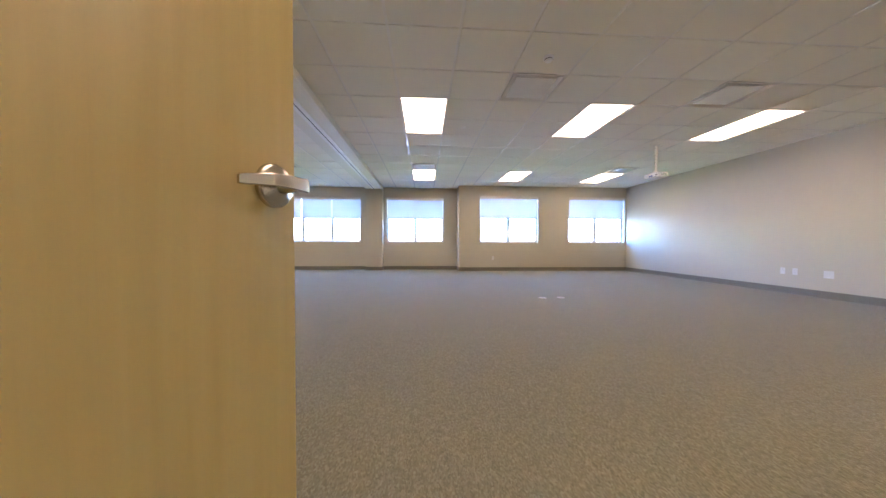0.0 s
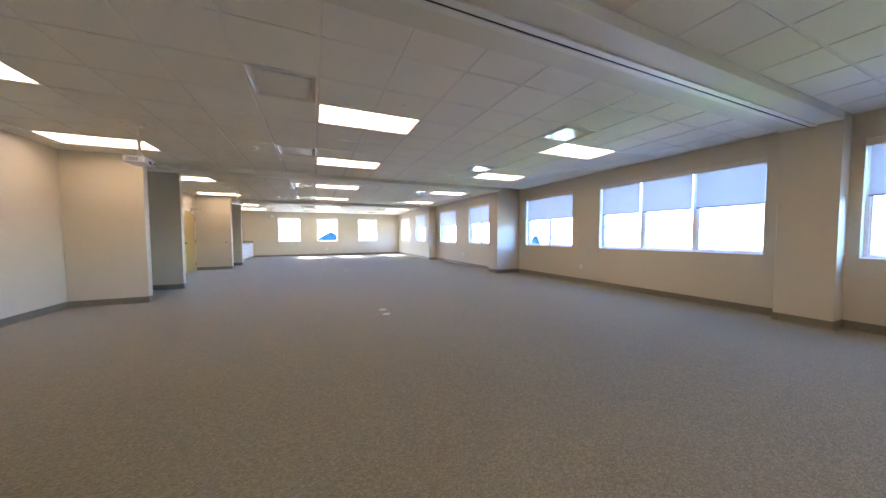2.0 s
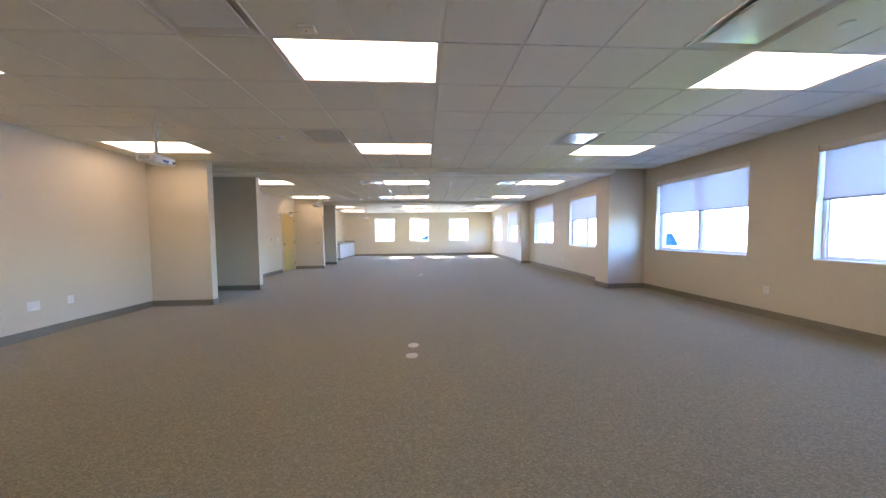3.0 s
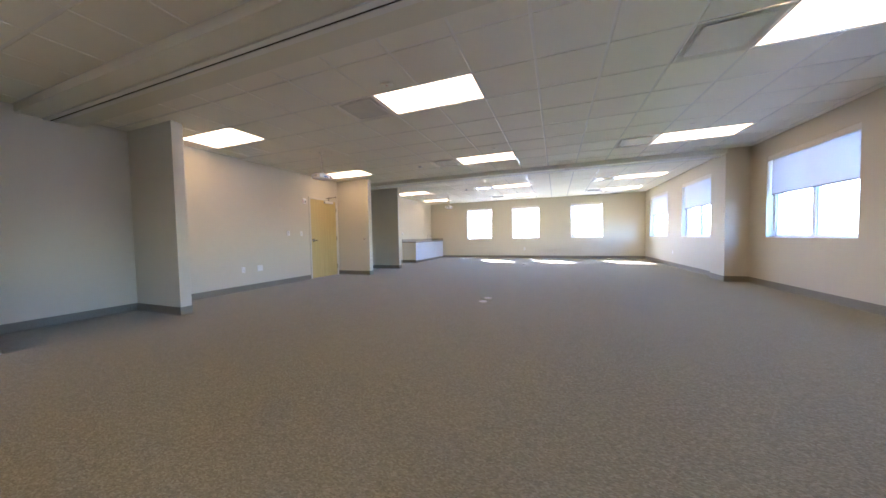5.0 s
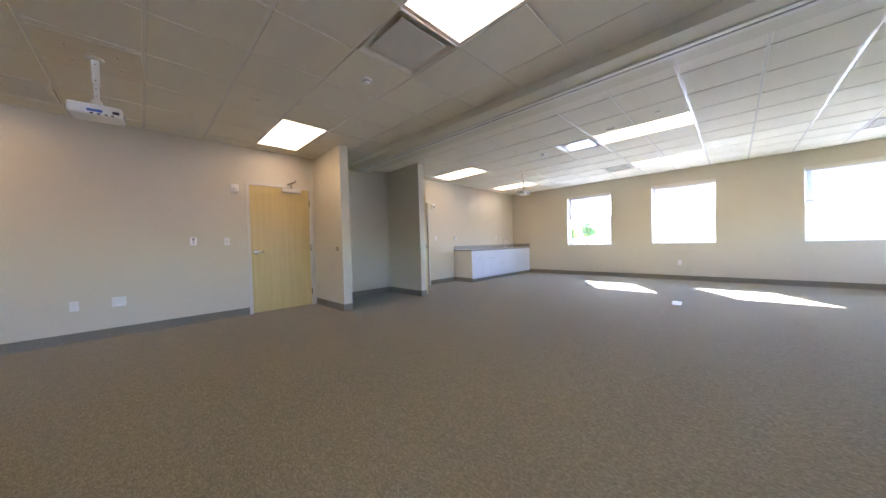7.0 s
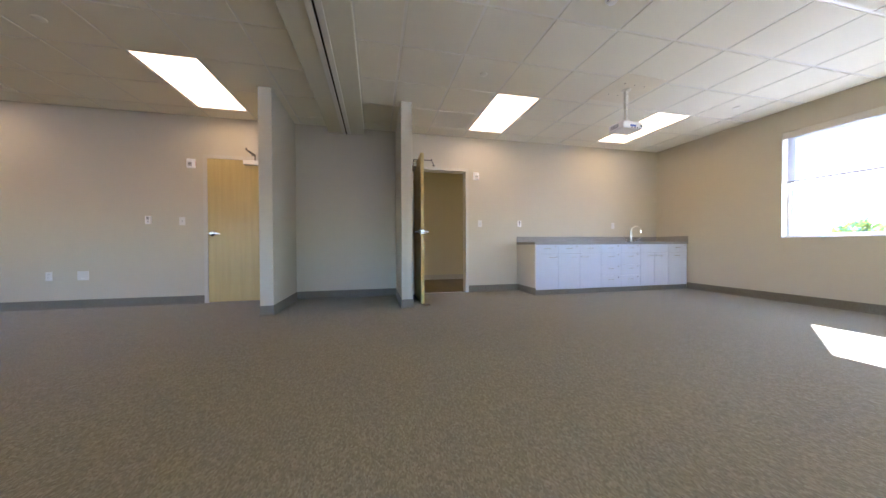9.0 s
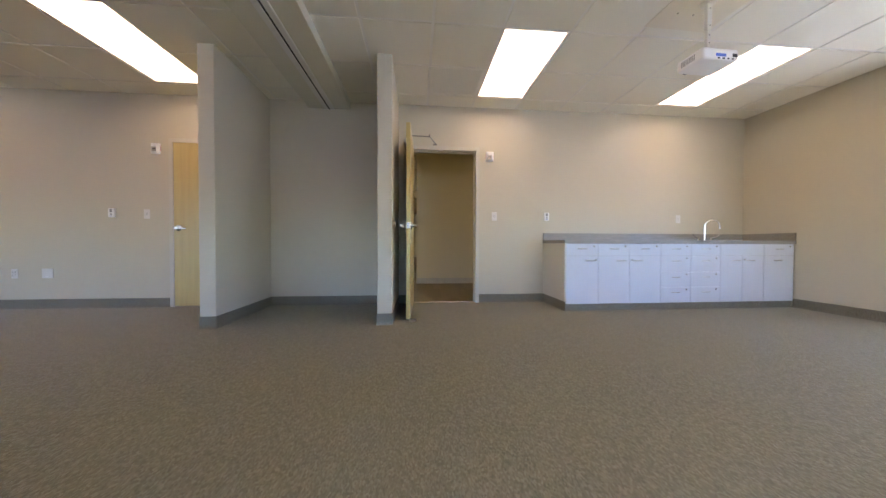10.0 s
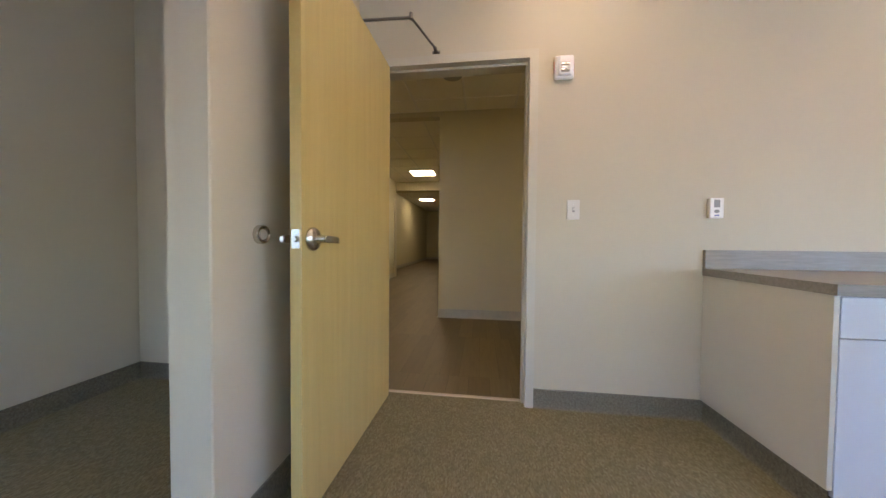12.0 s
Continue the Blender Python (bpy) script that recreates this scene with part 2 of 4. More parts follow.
def rod(bm, p0, p1, r0, r1=None, seg=16):
    p0, p1 = Vector(p0), Vector(p1)
    d = p1 - p0
    m = Matrix.Translation((p0 + p1) / 2) @ d.to_track_quat("Z", "Y").to_matrix().to_4x4()
    bmesh.ops.create_cone(bm, cap_ends=True, segments=seg, radius1=r0, radius2=r0 if r1 is None else r1, depth=d.length, matrix=m)


def lathe(bm, profile, seg=24, m=Matrix()):
    """Turn a profile of (radius, height) round z."""
    rings = []
    for r, z in profile:
        if r < 1e-6:
            rings.append([bm.verts.new(m @ Vector((0, 0, z)))])
        else:
            rings.append([bm.verts.new(m @ Vector((r * math.cos(2 * math.pi * i / seg), r * math.sin(2 * math.pi * i / seg), z))) for i in range(seg)])
    for a, b in zip(rings, rings[1:]):
        for i in range(seg):
            j = (i + 1) % seg
            if len(a) == 1 and len(b) > 1:
                bm.faces.new((a[0], b[j], b[i]))
            elif len(b) == 1 and len(a) > 1:
                bm.faces.new((a[i], a[j], b[0]))
            elif len(a) > 1:
                bm.faces.new((a[i], a[j], b[j], b[i]))


def tube(bm, pts, r, seg=10):
    pts = [Vector(p) for p in pts]
    rings = []
    up = Vector((0.01, 1, 0.02)).normalized()
    for i, p in enumerate(pts):
        t = (pts[min(i + 1, len(pts) - 1)] - pts[max(i - 1, 0)]).normalized()
        u = t.cross(up)
        if u.length < 0.05:
            u = t.cross(Vector((1, 0, 0)))
        u.normalize()
        w = t.cross(u)
        rings.append([bm.verts.new(p + r * (math.cos(2 * math.pi * k / seg) * u + math.sin(2 * math.pi * k / seg) * w)) for k in range(seg)])
    for a, b in zip(rings, rings[1:]):
        for k in range(seg):
            bm.faces.new((a[k], a[(k + 1) % seg], b[(k + 1) % seg], b[k]))
    bm.faces.new(rings[0])
    bm.faces.new(list(reversed(rings[-1])))


def mesh_object(name, bm, mat, smooth=False):
    bmesh.ops.recalc_face_normals(bm, faces=bm.faces[:])
    me = bpy.data.meshes.new(name)
    bm.to_mesh(me)
    bm.free()
    me.materials.append(mat)
    if smooth:
        me.shade_smooth()
        me.set_sharp_from_angle(angle=radians(35))
    return new(name, me)


def part(name, bm, mat, parent, label="", smooth=False):
    ob = mesh_object(name, bm, mat, smooth)
    ob.parent = parent
    return tagged(ob, label)


def thing(name, m, label, category, group="", kind=""):
    ob = new(name)
    ob.empty_display_size = 0.1
    ob.matrix_world = m
    return tagged(ob, label, category, group, kind)


def structure(name, bm, mat, label, category):
    return tagged(mesh_object(name, bm, mat), label, category, "", "structure")


def solid_grid(bm, xs, ys, zs, full):
    """A solid of cells between the cuts; a face only where a full cell meets an empty one."""
    nx, ny, nz = len(xs) - 1, len(ys) - 1, len(zs) - 1
    cache = {}

    def vert(i, j, k):
        if (i, j, k) not in cache:
            cache[i, j, k] = bm.verts.new((xs[i], ys[j], zs[k]))
        return cache[i, j, k]

    def there(i, j, k):
        return 0 <= i < nx and 0 <= j < ny and 0 <= k < nz and full(i, j, k)

    for i in range(nx):
        for j in range(ny):
            for k in range(nz):
                if not there(i, j, k):
                    continue
                for (di, dj, dk), q in (((-1, 0, 0), ((0, 0, 0), (0, 0, 1), (0, 1, 1), (0, 1, 0))), ((1, 0, 0), ((1, 0, 0), (1, 1, 0), (1, 1, 1), (1, 0, 1))),
                                        ((0, -1, 0), ((0, 0, 0), (1, 0, 0), (1, 0, 1), (0, 0, 1))), ((0, 1, 0), ((0, 1, 0), (0, 1, 1), (1, 1, 1), (1, 1, 0))),
                                        ((0, 0, -1), ((0, 0, 0), (0, 1, 0), (1, 1, 0), (1, 0, 0))), ((0, 0, 1), ((0, 0, 1), (1, 0, 1), (1, 1, 1), (0, 1, 1)))):
                    if not there(i + di, j + dj, k + dk):
                        bm.faces.new([vert(i + a, j + b, k + c) for a, b, c in q])


def pierced_wall_x(x0, x1, y0, y1, openings, top):
    """A wall along x with openings (xa, xb, za, zb)."""
    bm = bmesh.new()
    xs = sorted({x0, x1, *[v for o in openings for v in o[:2]]})
    zs = sorted({0.0, top, *[v for o in openings for v in o[2:]]})

    def full(i, j, k):
        cx, cz = (xs[i] + xs[i + 1]) / 2, (zs[k] + zs[k + 1]) / 2
        return not any(a < cx < b and c < cz < d for a, b, c, d in openings)

    solid_grid(bm, xs, [y0, y1], zs, full)
    return bm


def pierced_wall_y(y0, y1, x0, x1, openings, top):
    bm = pierced_wall_x(y0, y1, -x1, -x0, openings, top)
    for v in bm.verts:
        v.co = Vector((-v.co.y, v.co.x, v.co.z))
    return bm


# ---------------------------------------------------------------- plan
H = 2.684
TOP = 2.95
YS, XW, XE = -0.561, -19.273, 7.37
SILL, HEAD = 0.900, 2.366
SHADE_END = 1.685
# north wall in four planes, each with its windows: (x from, x to, lites)
NORTH = [
    (1.90, XE, 8.955, [(5.452, 7.323, 2), (2.567, 4.447, 2)]),
    (-7.30, 1.90, 9.518, [(-0.407, 1.449, 2), (-4.063, -1.263, 3), (-6.717, -4.867, 2)]),
    (-13.33, -7.30, 8.995, [(-9.563, -7.957, 2), (-12.527, -10.744, 2)]),
    (XW, -13.33, 8.723, [(-15.608, -13.842, 2), (-18.60, -16.76, 2)]),
]
N1, N2, N3, N4 = [n[2] for n in NORTH]
WEST = [(1.352, 2.552), (3.494, 4.703), (5.996, 7.211)]
WT = 0.24
TRACKS = [-0.785, -7.115, -13.24]
STUBS = [(-6.395, -6.255), (-7.975, -7.836), (-12.487, -12.341), (-14.147, -14.0)]
STUB_Y = 0.508
DOOR_W = (-15.20, -14.30)
DOOR_M = (-12.25, -11.312)
DOOR_E = (0.231, 1.178)
DH = 2.092
COLUMNS = [(-7.555, -7.055, 8.665), (-13.63, -13.03, 8.612), (-1.05, -0.515, 9.25)]

# floor
bm = bmesh.new()
box(bm, XW - 0.3, YS - 0.06, -0.12, XE + 0.3, 9.8, 0.0)
structure("floor", bm, CARPET, "brown-grey tweed loop carpet over the whole hall", "floor")

# walls
for i, (x0, x1, y, wins) in enumerate(NORTH):
    ops = [(a, b, SILL, HEAD) for a, b, _ in wins]
    bm = pierced_wall_x(x0, x1, y, y + WT, ops, TOP)
    structure("wall_north" if i == 0 else "wall_north_%d" % (i + 1), bm, WALL, "warm off-white painted window wall", "wall")
bm = pierced_wall_y(YS - 0.15, N4 + WT, XW - WT, XW, [(a, b, SILL, HEAD) for a, b in WEST], TOP)
structure("wall_west", bm, WALL, "warm off-white painted end wall with three windows", "wall")
bm = bmesh.new()
box(bm, XE, YS - 0.15, 0, XE + 0.2, N1 + WT, TOP)
structure("wall_east", bm, WALL, "plain warm off-white painted end wall", "wall")
FR = 0.05
bm = pierced_wall_x(XW, XE, YS - 0.13, YS, [(a - FR, b + FR, 0.0, DH + FR) for a, b in (DOOR_W, DOOR_M, DOOR_E)], TOP)
structure("wall_south", bm, WALL, "warm off-white painted wall with wooden doors", "wall")
# steps between the planes of the north wall
bm = bmesh.new()
box(bm, 1.90, N1 + WT, 0, 2.06, N2 + WT, TOP)
structure("wall_return", bm, WALL, "short painted return beside a window bay", "wall")
for n_, (x0, x1, y0, y1) in enumerate([(*COLUMNS[0], N2 + 0.1), (*COLUMNS[1], N3 + 0.1), (*COLUMNS[2], N2 + 0.1)]):
    bm = bmesh.new()
    box(bm, x0, y0, 0, x1, y1, TOP, 0.004, 1)
    structure("column" if n_ == 0 else "column_%d" % (n_ + 1), bm, WALL, "square painted column boxed out of the window wall", "column")
for n_, (x0, x1) in enumerate(STUBS):
    bm = bmesh.new()
    box(bm, x0, YS, 0, x1, STUB_Y, TOP, 0.004, 1)
    structure("wall_stub" if n_ == 0 else "wall_stub_%d" % (n_ + 1), bm, WALL, "thin painted wall stub beside a folding-wall pocket", "wall")

# roof slab above everything
bm = bmesh.new()
box(bm, XW - WT, -16, TOP, XE + 0.2, 9.75, TOP + 0.15)
structure("roof_slab", bm, GRID, "closed slab above the ceiling", "roof")

# ---------------------------------------------------------------- vinyl base
def baseboard(x0, y0, x1, y1, nx, ny, name="baseboard", mat=None, label="dark grey vinyl cove base along the wall"):
    """Cove base from (x0, y0) to (x1, y1) on a wall facing (nx, ny)."""
    bm = bmesh.new()
    prof = [(0.0, 0.0), (0.016, 0.0), (0.010, 0.006), (0.0065, 0.016), (0.0045, 0.030), (0.0045, 0.109), (0.002, 0.115), (0.0, 0.115)]
    ra = [bm.verts.new((x0 + nx * d, y0 + ny * d, z)) for d, z in prof]
    rb = [bm.verts.new((x1 + nx * d, y1 + ny * d, z)) for d, z in prof]
    for i in range(len(prof) - 1):
        bm.faces.new((ra[i], ra[i + 1], rb[i + 1], rb[i]))
    bm.faces.new(ra)
    bm.faces.new(list(reversed(rb)))
    structure(name, bm, mat or BASE, label, "baseboard")


baseboard(1.90, N1, XE, N1, 0, -1)
baseboard(1.90, N1, 1.90, N2, -1, 0)
edges = [(1.90, N2), (COLUMNS[2][1], N2)], [(COLUMNS[2][0], N2), (COLUMNS[0][1], N2)], [(COLUMNS[0][0], N3), (COLUMNS[1][1], N3)], [(COLUMNS[1][0], N4), (XW, N4)]
for (xa, ya), (xb, yb) in edges:
    baseboard(xb, ya, xa, ya, 0, -1)
for (xa, xb, ys), ye, yw in zip(COLUMNS, (N2, N3, N2), (N3, N4, N2)):
    baseboard(xa, ys, xb, ys, 0, -1)
    baseboard(xb, ys, xb, ye, 1, 0)
    baseboard(xa, ys, xa, yw, -1, 0)
baseboard(XW, 0.05, XW, N4, 1, 0)
baseboard(XE, YS, XE, N1, -1, 0)
for a, b in [(-16.19, DOOR_W[0] - FR), (DOOR_W[1] + FR, STUBS[3][0]), (STUBS[3][1], STUBS[2][0]), (DOOR_M[1] + FR, STUBS[1][0]), (STUBS[1][1], STUBS[0][0]), (STUBS[0][1], DOOR_E[0] - FR), (DOOR_E[1] + FR, XE)]:
    baseboard(a, YS, b, YS, 0, 1)
for x0, x1 in STUBS:
    baseboard(x0, STUB_Y, x1, STUB_Y, 0, 1)
    baseboard(x0, YS, x0, STUB_Y, -1, 0)
    baseboard(x1, YS, x1, STUB_Y, 1, 0)

# ---------------------------------------------------------------- ceiling
PX, PY = 0.6096, 0.6096
BW = 0.27
Y_MID = 4.01
LIGHT_Y = [Y_MID - 6 * PY, Y_MID, Y_MID + 6 * PY]
# bays: x range, a grid line, light columns, and vents (x, y)
BAYS = [
    (TRACKS[0] + BW, XE, 0.81, [0.81, 3.248, 5.687]),
    (TRACKS[1] + BW, TRACKS[0] - BW, -3.045, [-3.045, -5.483]),
    (TRACKS[2] + BW, TRACKS[1] - BW, -8.62, [-8.62, -11.668]),
    (XW, TRACKS[2] - BW, -15.445, [-15.445, -17.883]),
]
VENTS = []
for x, y in [(2.029, 0), (4.468, 0), (0.81, 1), (5.687, 1), (-2.435, 0), (-4.874, 0), (-2.435, 1), (-4.874, 1), (-8.62, 0), (-11.668, 0), (-8.62, 1), (-11.668, 1), (-15.445, 0), (-17.883, 0), (-15.445, 1), (-17.883, 1)]:
    VENTS.append((x, (LIGHT_Y[1] if y == 0 else LIGHT_Y[2]) - 1.5 * PY))
RETURNS = [(-14.835, LIGHT_Y[0] - PY / 2), (-9.205, LIGHT_Y[0] - PY / 2)]
LIGHTS = [(x, y) for b in BAYS for x in b[3] for y in LIGHT_Y]
holes = [(x - PX / 2, x + PX / 2, y - PY, y + PY) for x, y in LIGHTS] + [(x - PX / 2, x + PX / 2, y - PY / 2, y + PY / 2) for x, y in VENTS + RETURNS]

tile_v, tile_f = [], []
bar_bm = bmesh.new()
rng = random.Random(4)
YT = N2


REVEAL = 0.006


def tegular(vs, fs, xa, xb, ya, yb):
    """One lay-in tile whose face hangs below the tee grid, with a small chamfered edge."""
    z = H + rng.uniform(-0.0008, 0.0008)
    k = len(vs)
    for d, dz in ((0.0125, REVEAL + 0.001), (0.0132, 0.002), (0.0152, 0.0)):
        vs += [(xa + d, ya + d, z + dz), (xa + d, yb - d, z + dz), (xb - d, yb - d, z + dz), (xb - d, ya + d, z + dz)]
    for r in (0, 4):
        for i in range(4):
            j = (i + 1) % 4
            fs.append((k + r + i, k + r + j, k + r + 4 + j, k + r + 4 + i))
    fs.append((k + 8, k + 9, k + 10, k + 11))


for x0, x1, phase, _ in BAYS:
    xs = [x0] + [phase + PX / 2 + k * PX for k in range(-40, 40) if x0 + 0.02 < phase + PX / 2 + k * PX < x1 - 0.02] + [x1]
    ys = [YS] + [Y_MID + k * PY for k in range(-9, 12) if YS + 0.02 < Y_MID + k * PY < YT - 0.02] + [YT]
    for i in range(len(xs) - 1):
        for j in range(len(ys) - 1):
            cx, cy = (xs[i] + xs[i + 1]) / 2, (ys[j] + ys[j + 1]) / 2
            if any(a < cx < b and c < cy < d for a, b, c, d in holes):
                continue
            tegular(tile_v, tile_f, xs[i], xs[i + 1], ys[j], ys[j + 1])
    for x in xs:
        box(bar_bm, x - 0.0155, YS, H + REVEAL, x + 0.0155, YT, H + 0.03)
    for y in ys:
        cuts = sorted((a, b) for a, b, c, d in holes if c + 0.02 < y < d - 0.02 and x0 < (a + b) / 2 < x1)
        at = x0
        for a, b in cuts + [(x1, x1)]:
            if a - at > 0.03:
                box(bar_bm, at, y - 0.0155, H + REVEAL + 0.0005, a, y + 0.0155, H + 0.029)
            at = b
me = bpy.data.meshes.new("ceiling")
me.from_pydata(tile_v, [], tile_f)
me.materials.append(TILE)
tagged(new("ceiling", me), "suspended ceiling of white mineral-fibre lay-in tiles", "ceiling", "", "structure")
structure("ceiling_grid", bar_bm, GRID, "white metal tee grid holding the ceiling tiles", "ceiling grid")

# folding-wall tracks: painted bulkhead with an aluminium double rail
for x in TRACKS:
    yend = {TRACKS[0]: COLUMNS[2][2], TRACKS[1]: COLUMNS[0][2], TRACKS[2]: COLUMNS[1][2]}[x]
    t = thing("folding_wall_track", pose(x, 0, H), "painted ceiling bulkhead with a black-slotted aluminium partition rail", "partition track", "folding-wall tracks", "structure")
    bm = bmesh.new()
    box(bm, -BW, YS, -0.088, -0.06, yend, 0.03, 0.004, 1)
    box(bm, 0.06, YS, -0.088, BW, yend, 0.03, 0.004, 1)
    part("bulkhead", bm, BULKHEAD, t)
    for s in (-1, 1):
        bm = bmesh.new()
        xa, xb = sorted((s * 0.0095, s * 0.0625))
        box(bm, xa, YS, -0.102, xb, yend, -0.02, 0.003, 1)
        part("rail", bm, ALU, t, "pale aluminium rail")
    # solid black strip filling the slot, in place of its own shade
    bm = bmesh.new()
    box(bm, -0.010, YS + 0.001, -0.096, 0.010, yend - 0.001, -0.025)
    part("slot_shade", bm, BLACK, t, "black filler for the shade between the rails")

# ---------------------------------------------------------------- troffers and vents
def troffer(m, half, label, group, lens=LENS):
    t = thing("ceiling_light", m, label, "ceiling light", group)
    w, d = PX / 2 - 0.012, half - 0.012
    bm = bmesh.new()
    lip = 0.012
    solid_grid(bm, [-w, -w + lip, w - lip, w], [-d, -d + lip, d - lip, d], [-0.004, 0.07], lambda i, j, k: not (i == 1 and j == 1))
    part("frame", bm, METALWHITE, t)
    bm = bmesh.new()
    box(bm, -w + lip, -d + lip, 0.002, w - lip, d - lip, 0.012)
    part("lens", bm, lens, t, "glowing white acrylic lens")
    return t


first = troffer(pose(*LIGHTS[0], H + 0.006), PY, "lit white flat-lens troffer recessed in the ceiling grid", "troffers")
for x, y in LIGHTS[1:]:
    copy_thing(first, pose(x, y, H + 0.006))


def diffuser():
    t = thing("ceiling_vent", pose(*VENTS[0], H), "white square plaque air diffuser set in the ceiling grid", "air vent", "plaque diffusers")
    w = PX / 2 - 0.010
    bm = bmesh.new()
    # a deep pressed pan with rounded corners, from the lip up to the neck
    rings = []
    for a, c, z in ((w, 0.004, -0.001), (w, 0.006, -0.006), (w - 0.006, 0.010, -0.010), (w - 0.014, 0.02, -0.008), (w - 0.020, 0.035, 0.002), (w - 0.030, 0.045, 0.014), (w - 0.046, 0.055, 0.030), (w - 0.085, 0.06, 0.040), (0.12, 0.04, 0.042), (0.11, 0.04, 0.12)):
        ring = []
        for q, (sx, sy) in enumerate(((1, 1), (-1, 1), (-1, -1), (1, -1))):
            for k in range(5):
                th = math.pi / 2 * (q + k / 4)
                ring.append(bm.verts.new((sx * (a - c) + c * math.cos(th), sy * (a - c) + c * math.sin(th), z)))
        rings.append(ring)
    for r0, r1 in zip(rings, rings[1:]):
        n = len(r0)
        for i in range(n):
            bm.faces.new((r0[i], r0[(i + 1) % n], r1[(i + 1) % n], r1[i]))
    part("pan", bm, PAN, t, "", True)
    # black plate closing the neck, coloured as the shade up the duct
    bm = bmesh.new()
    box(bm, -0.105, -0.105, 0.10, 0.105, 0.105, 0.118)
    part("neck", bm, BLACK, t, "black plate for the shade inside the duct neck")
    bm = bmesh.new()
    p = 0.226
    box(bm, -p, -p, -0.005, p, p, 0.006, 0.005, 2)
    part("plaque", bm, PLAQUE, t, "flat square centre panel")
    for sx in (-1, 1):
        for sy in (-1, 1):
            bm = bmesh.new()
            rod(bm, (sx * 0.16, sy * 0.16, 0.003), (sx * 0.165, sy * 0.165, 0.041), 0.004, seg=8)
            part("hanger", bm, METALWHITE, t)
    return t


first = diffuser()
for x, y in VENTS[1:]:
    copy_thing(first, pose(x, y, H))


def return_grille():
    t = thing("return_grille", pose(*RETURNS[0], H), "white slatted return-air grille set in the ceiling grid", "air vent", "return grilles")
    w, d = PX / 2 - 0.010, PY / 2 - 0.010
    bm = bmesh.new()
    solid_grid(bm, [-w, -w + 0.03, w - 0.03, w], [-d, -d + 0.03, d - 0.03, d], [-0.003, 0.03], lambda i, j, k: not (i == 1 and j == 1))
    part("frame", bm, COVER, t)
    n = 26
    me = None
    for k in range(n):
        y = -d + 0.035 + (2 * d - 0.07) * k / (n - 1)
        if me is None:
            bm = bmesh.new()
            box(bm, -w + 0.03, -0.0092, -0.001, w - 0.03, 0.0092, 0.0005)
            bmesh.ops.rotate(bm, verts=bm.verts[:], cent=(0, 0, 0), matrix=Matrix.Rotation(radians(-9), 3, "X"))
            ob = part("slat", bm, COVER, t)
            me = ob.data
        else:
            ob = new("slat", me)
            ob.parent = t
        ob.location = (0, y, 0.0015)
    # sheet behind the slats; its grey sets how shaded the gaps look
    bm = bmesh.new()
    box(bm, -w + 0.02, -d + 0.02, 0.012, w - 0.02, d - 0.02, 0.018)
    part("backing", bm, plain("grille_shadow", (0.62, 0.60, 0.50), 0.8), t, "pale grey sheet for the shade behind the slats")
    return t


first = return_grille()
copy_thing(first, pose(*RETURNS[1], H))

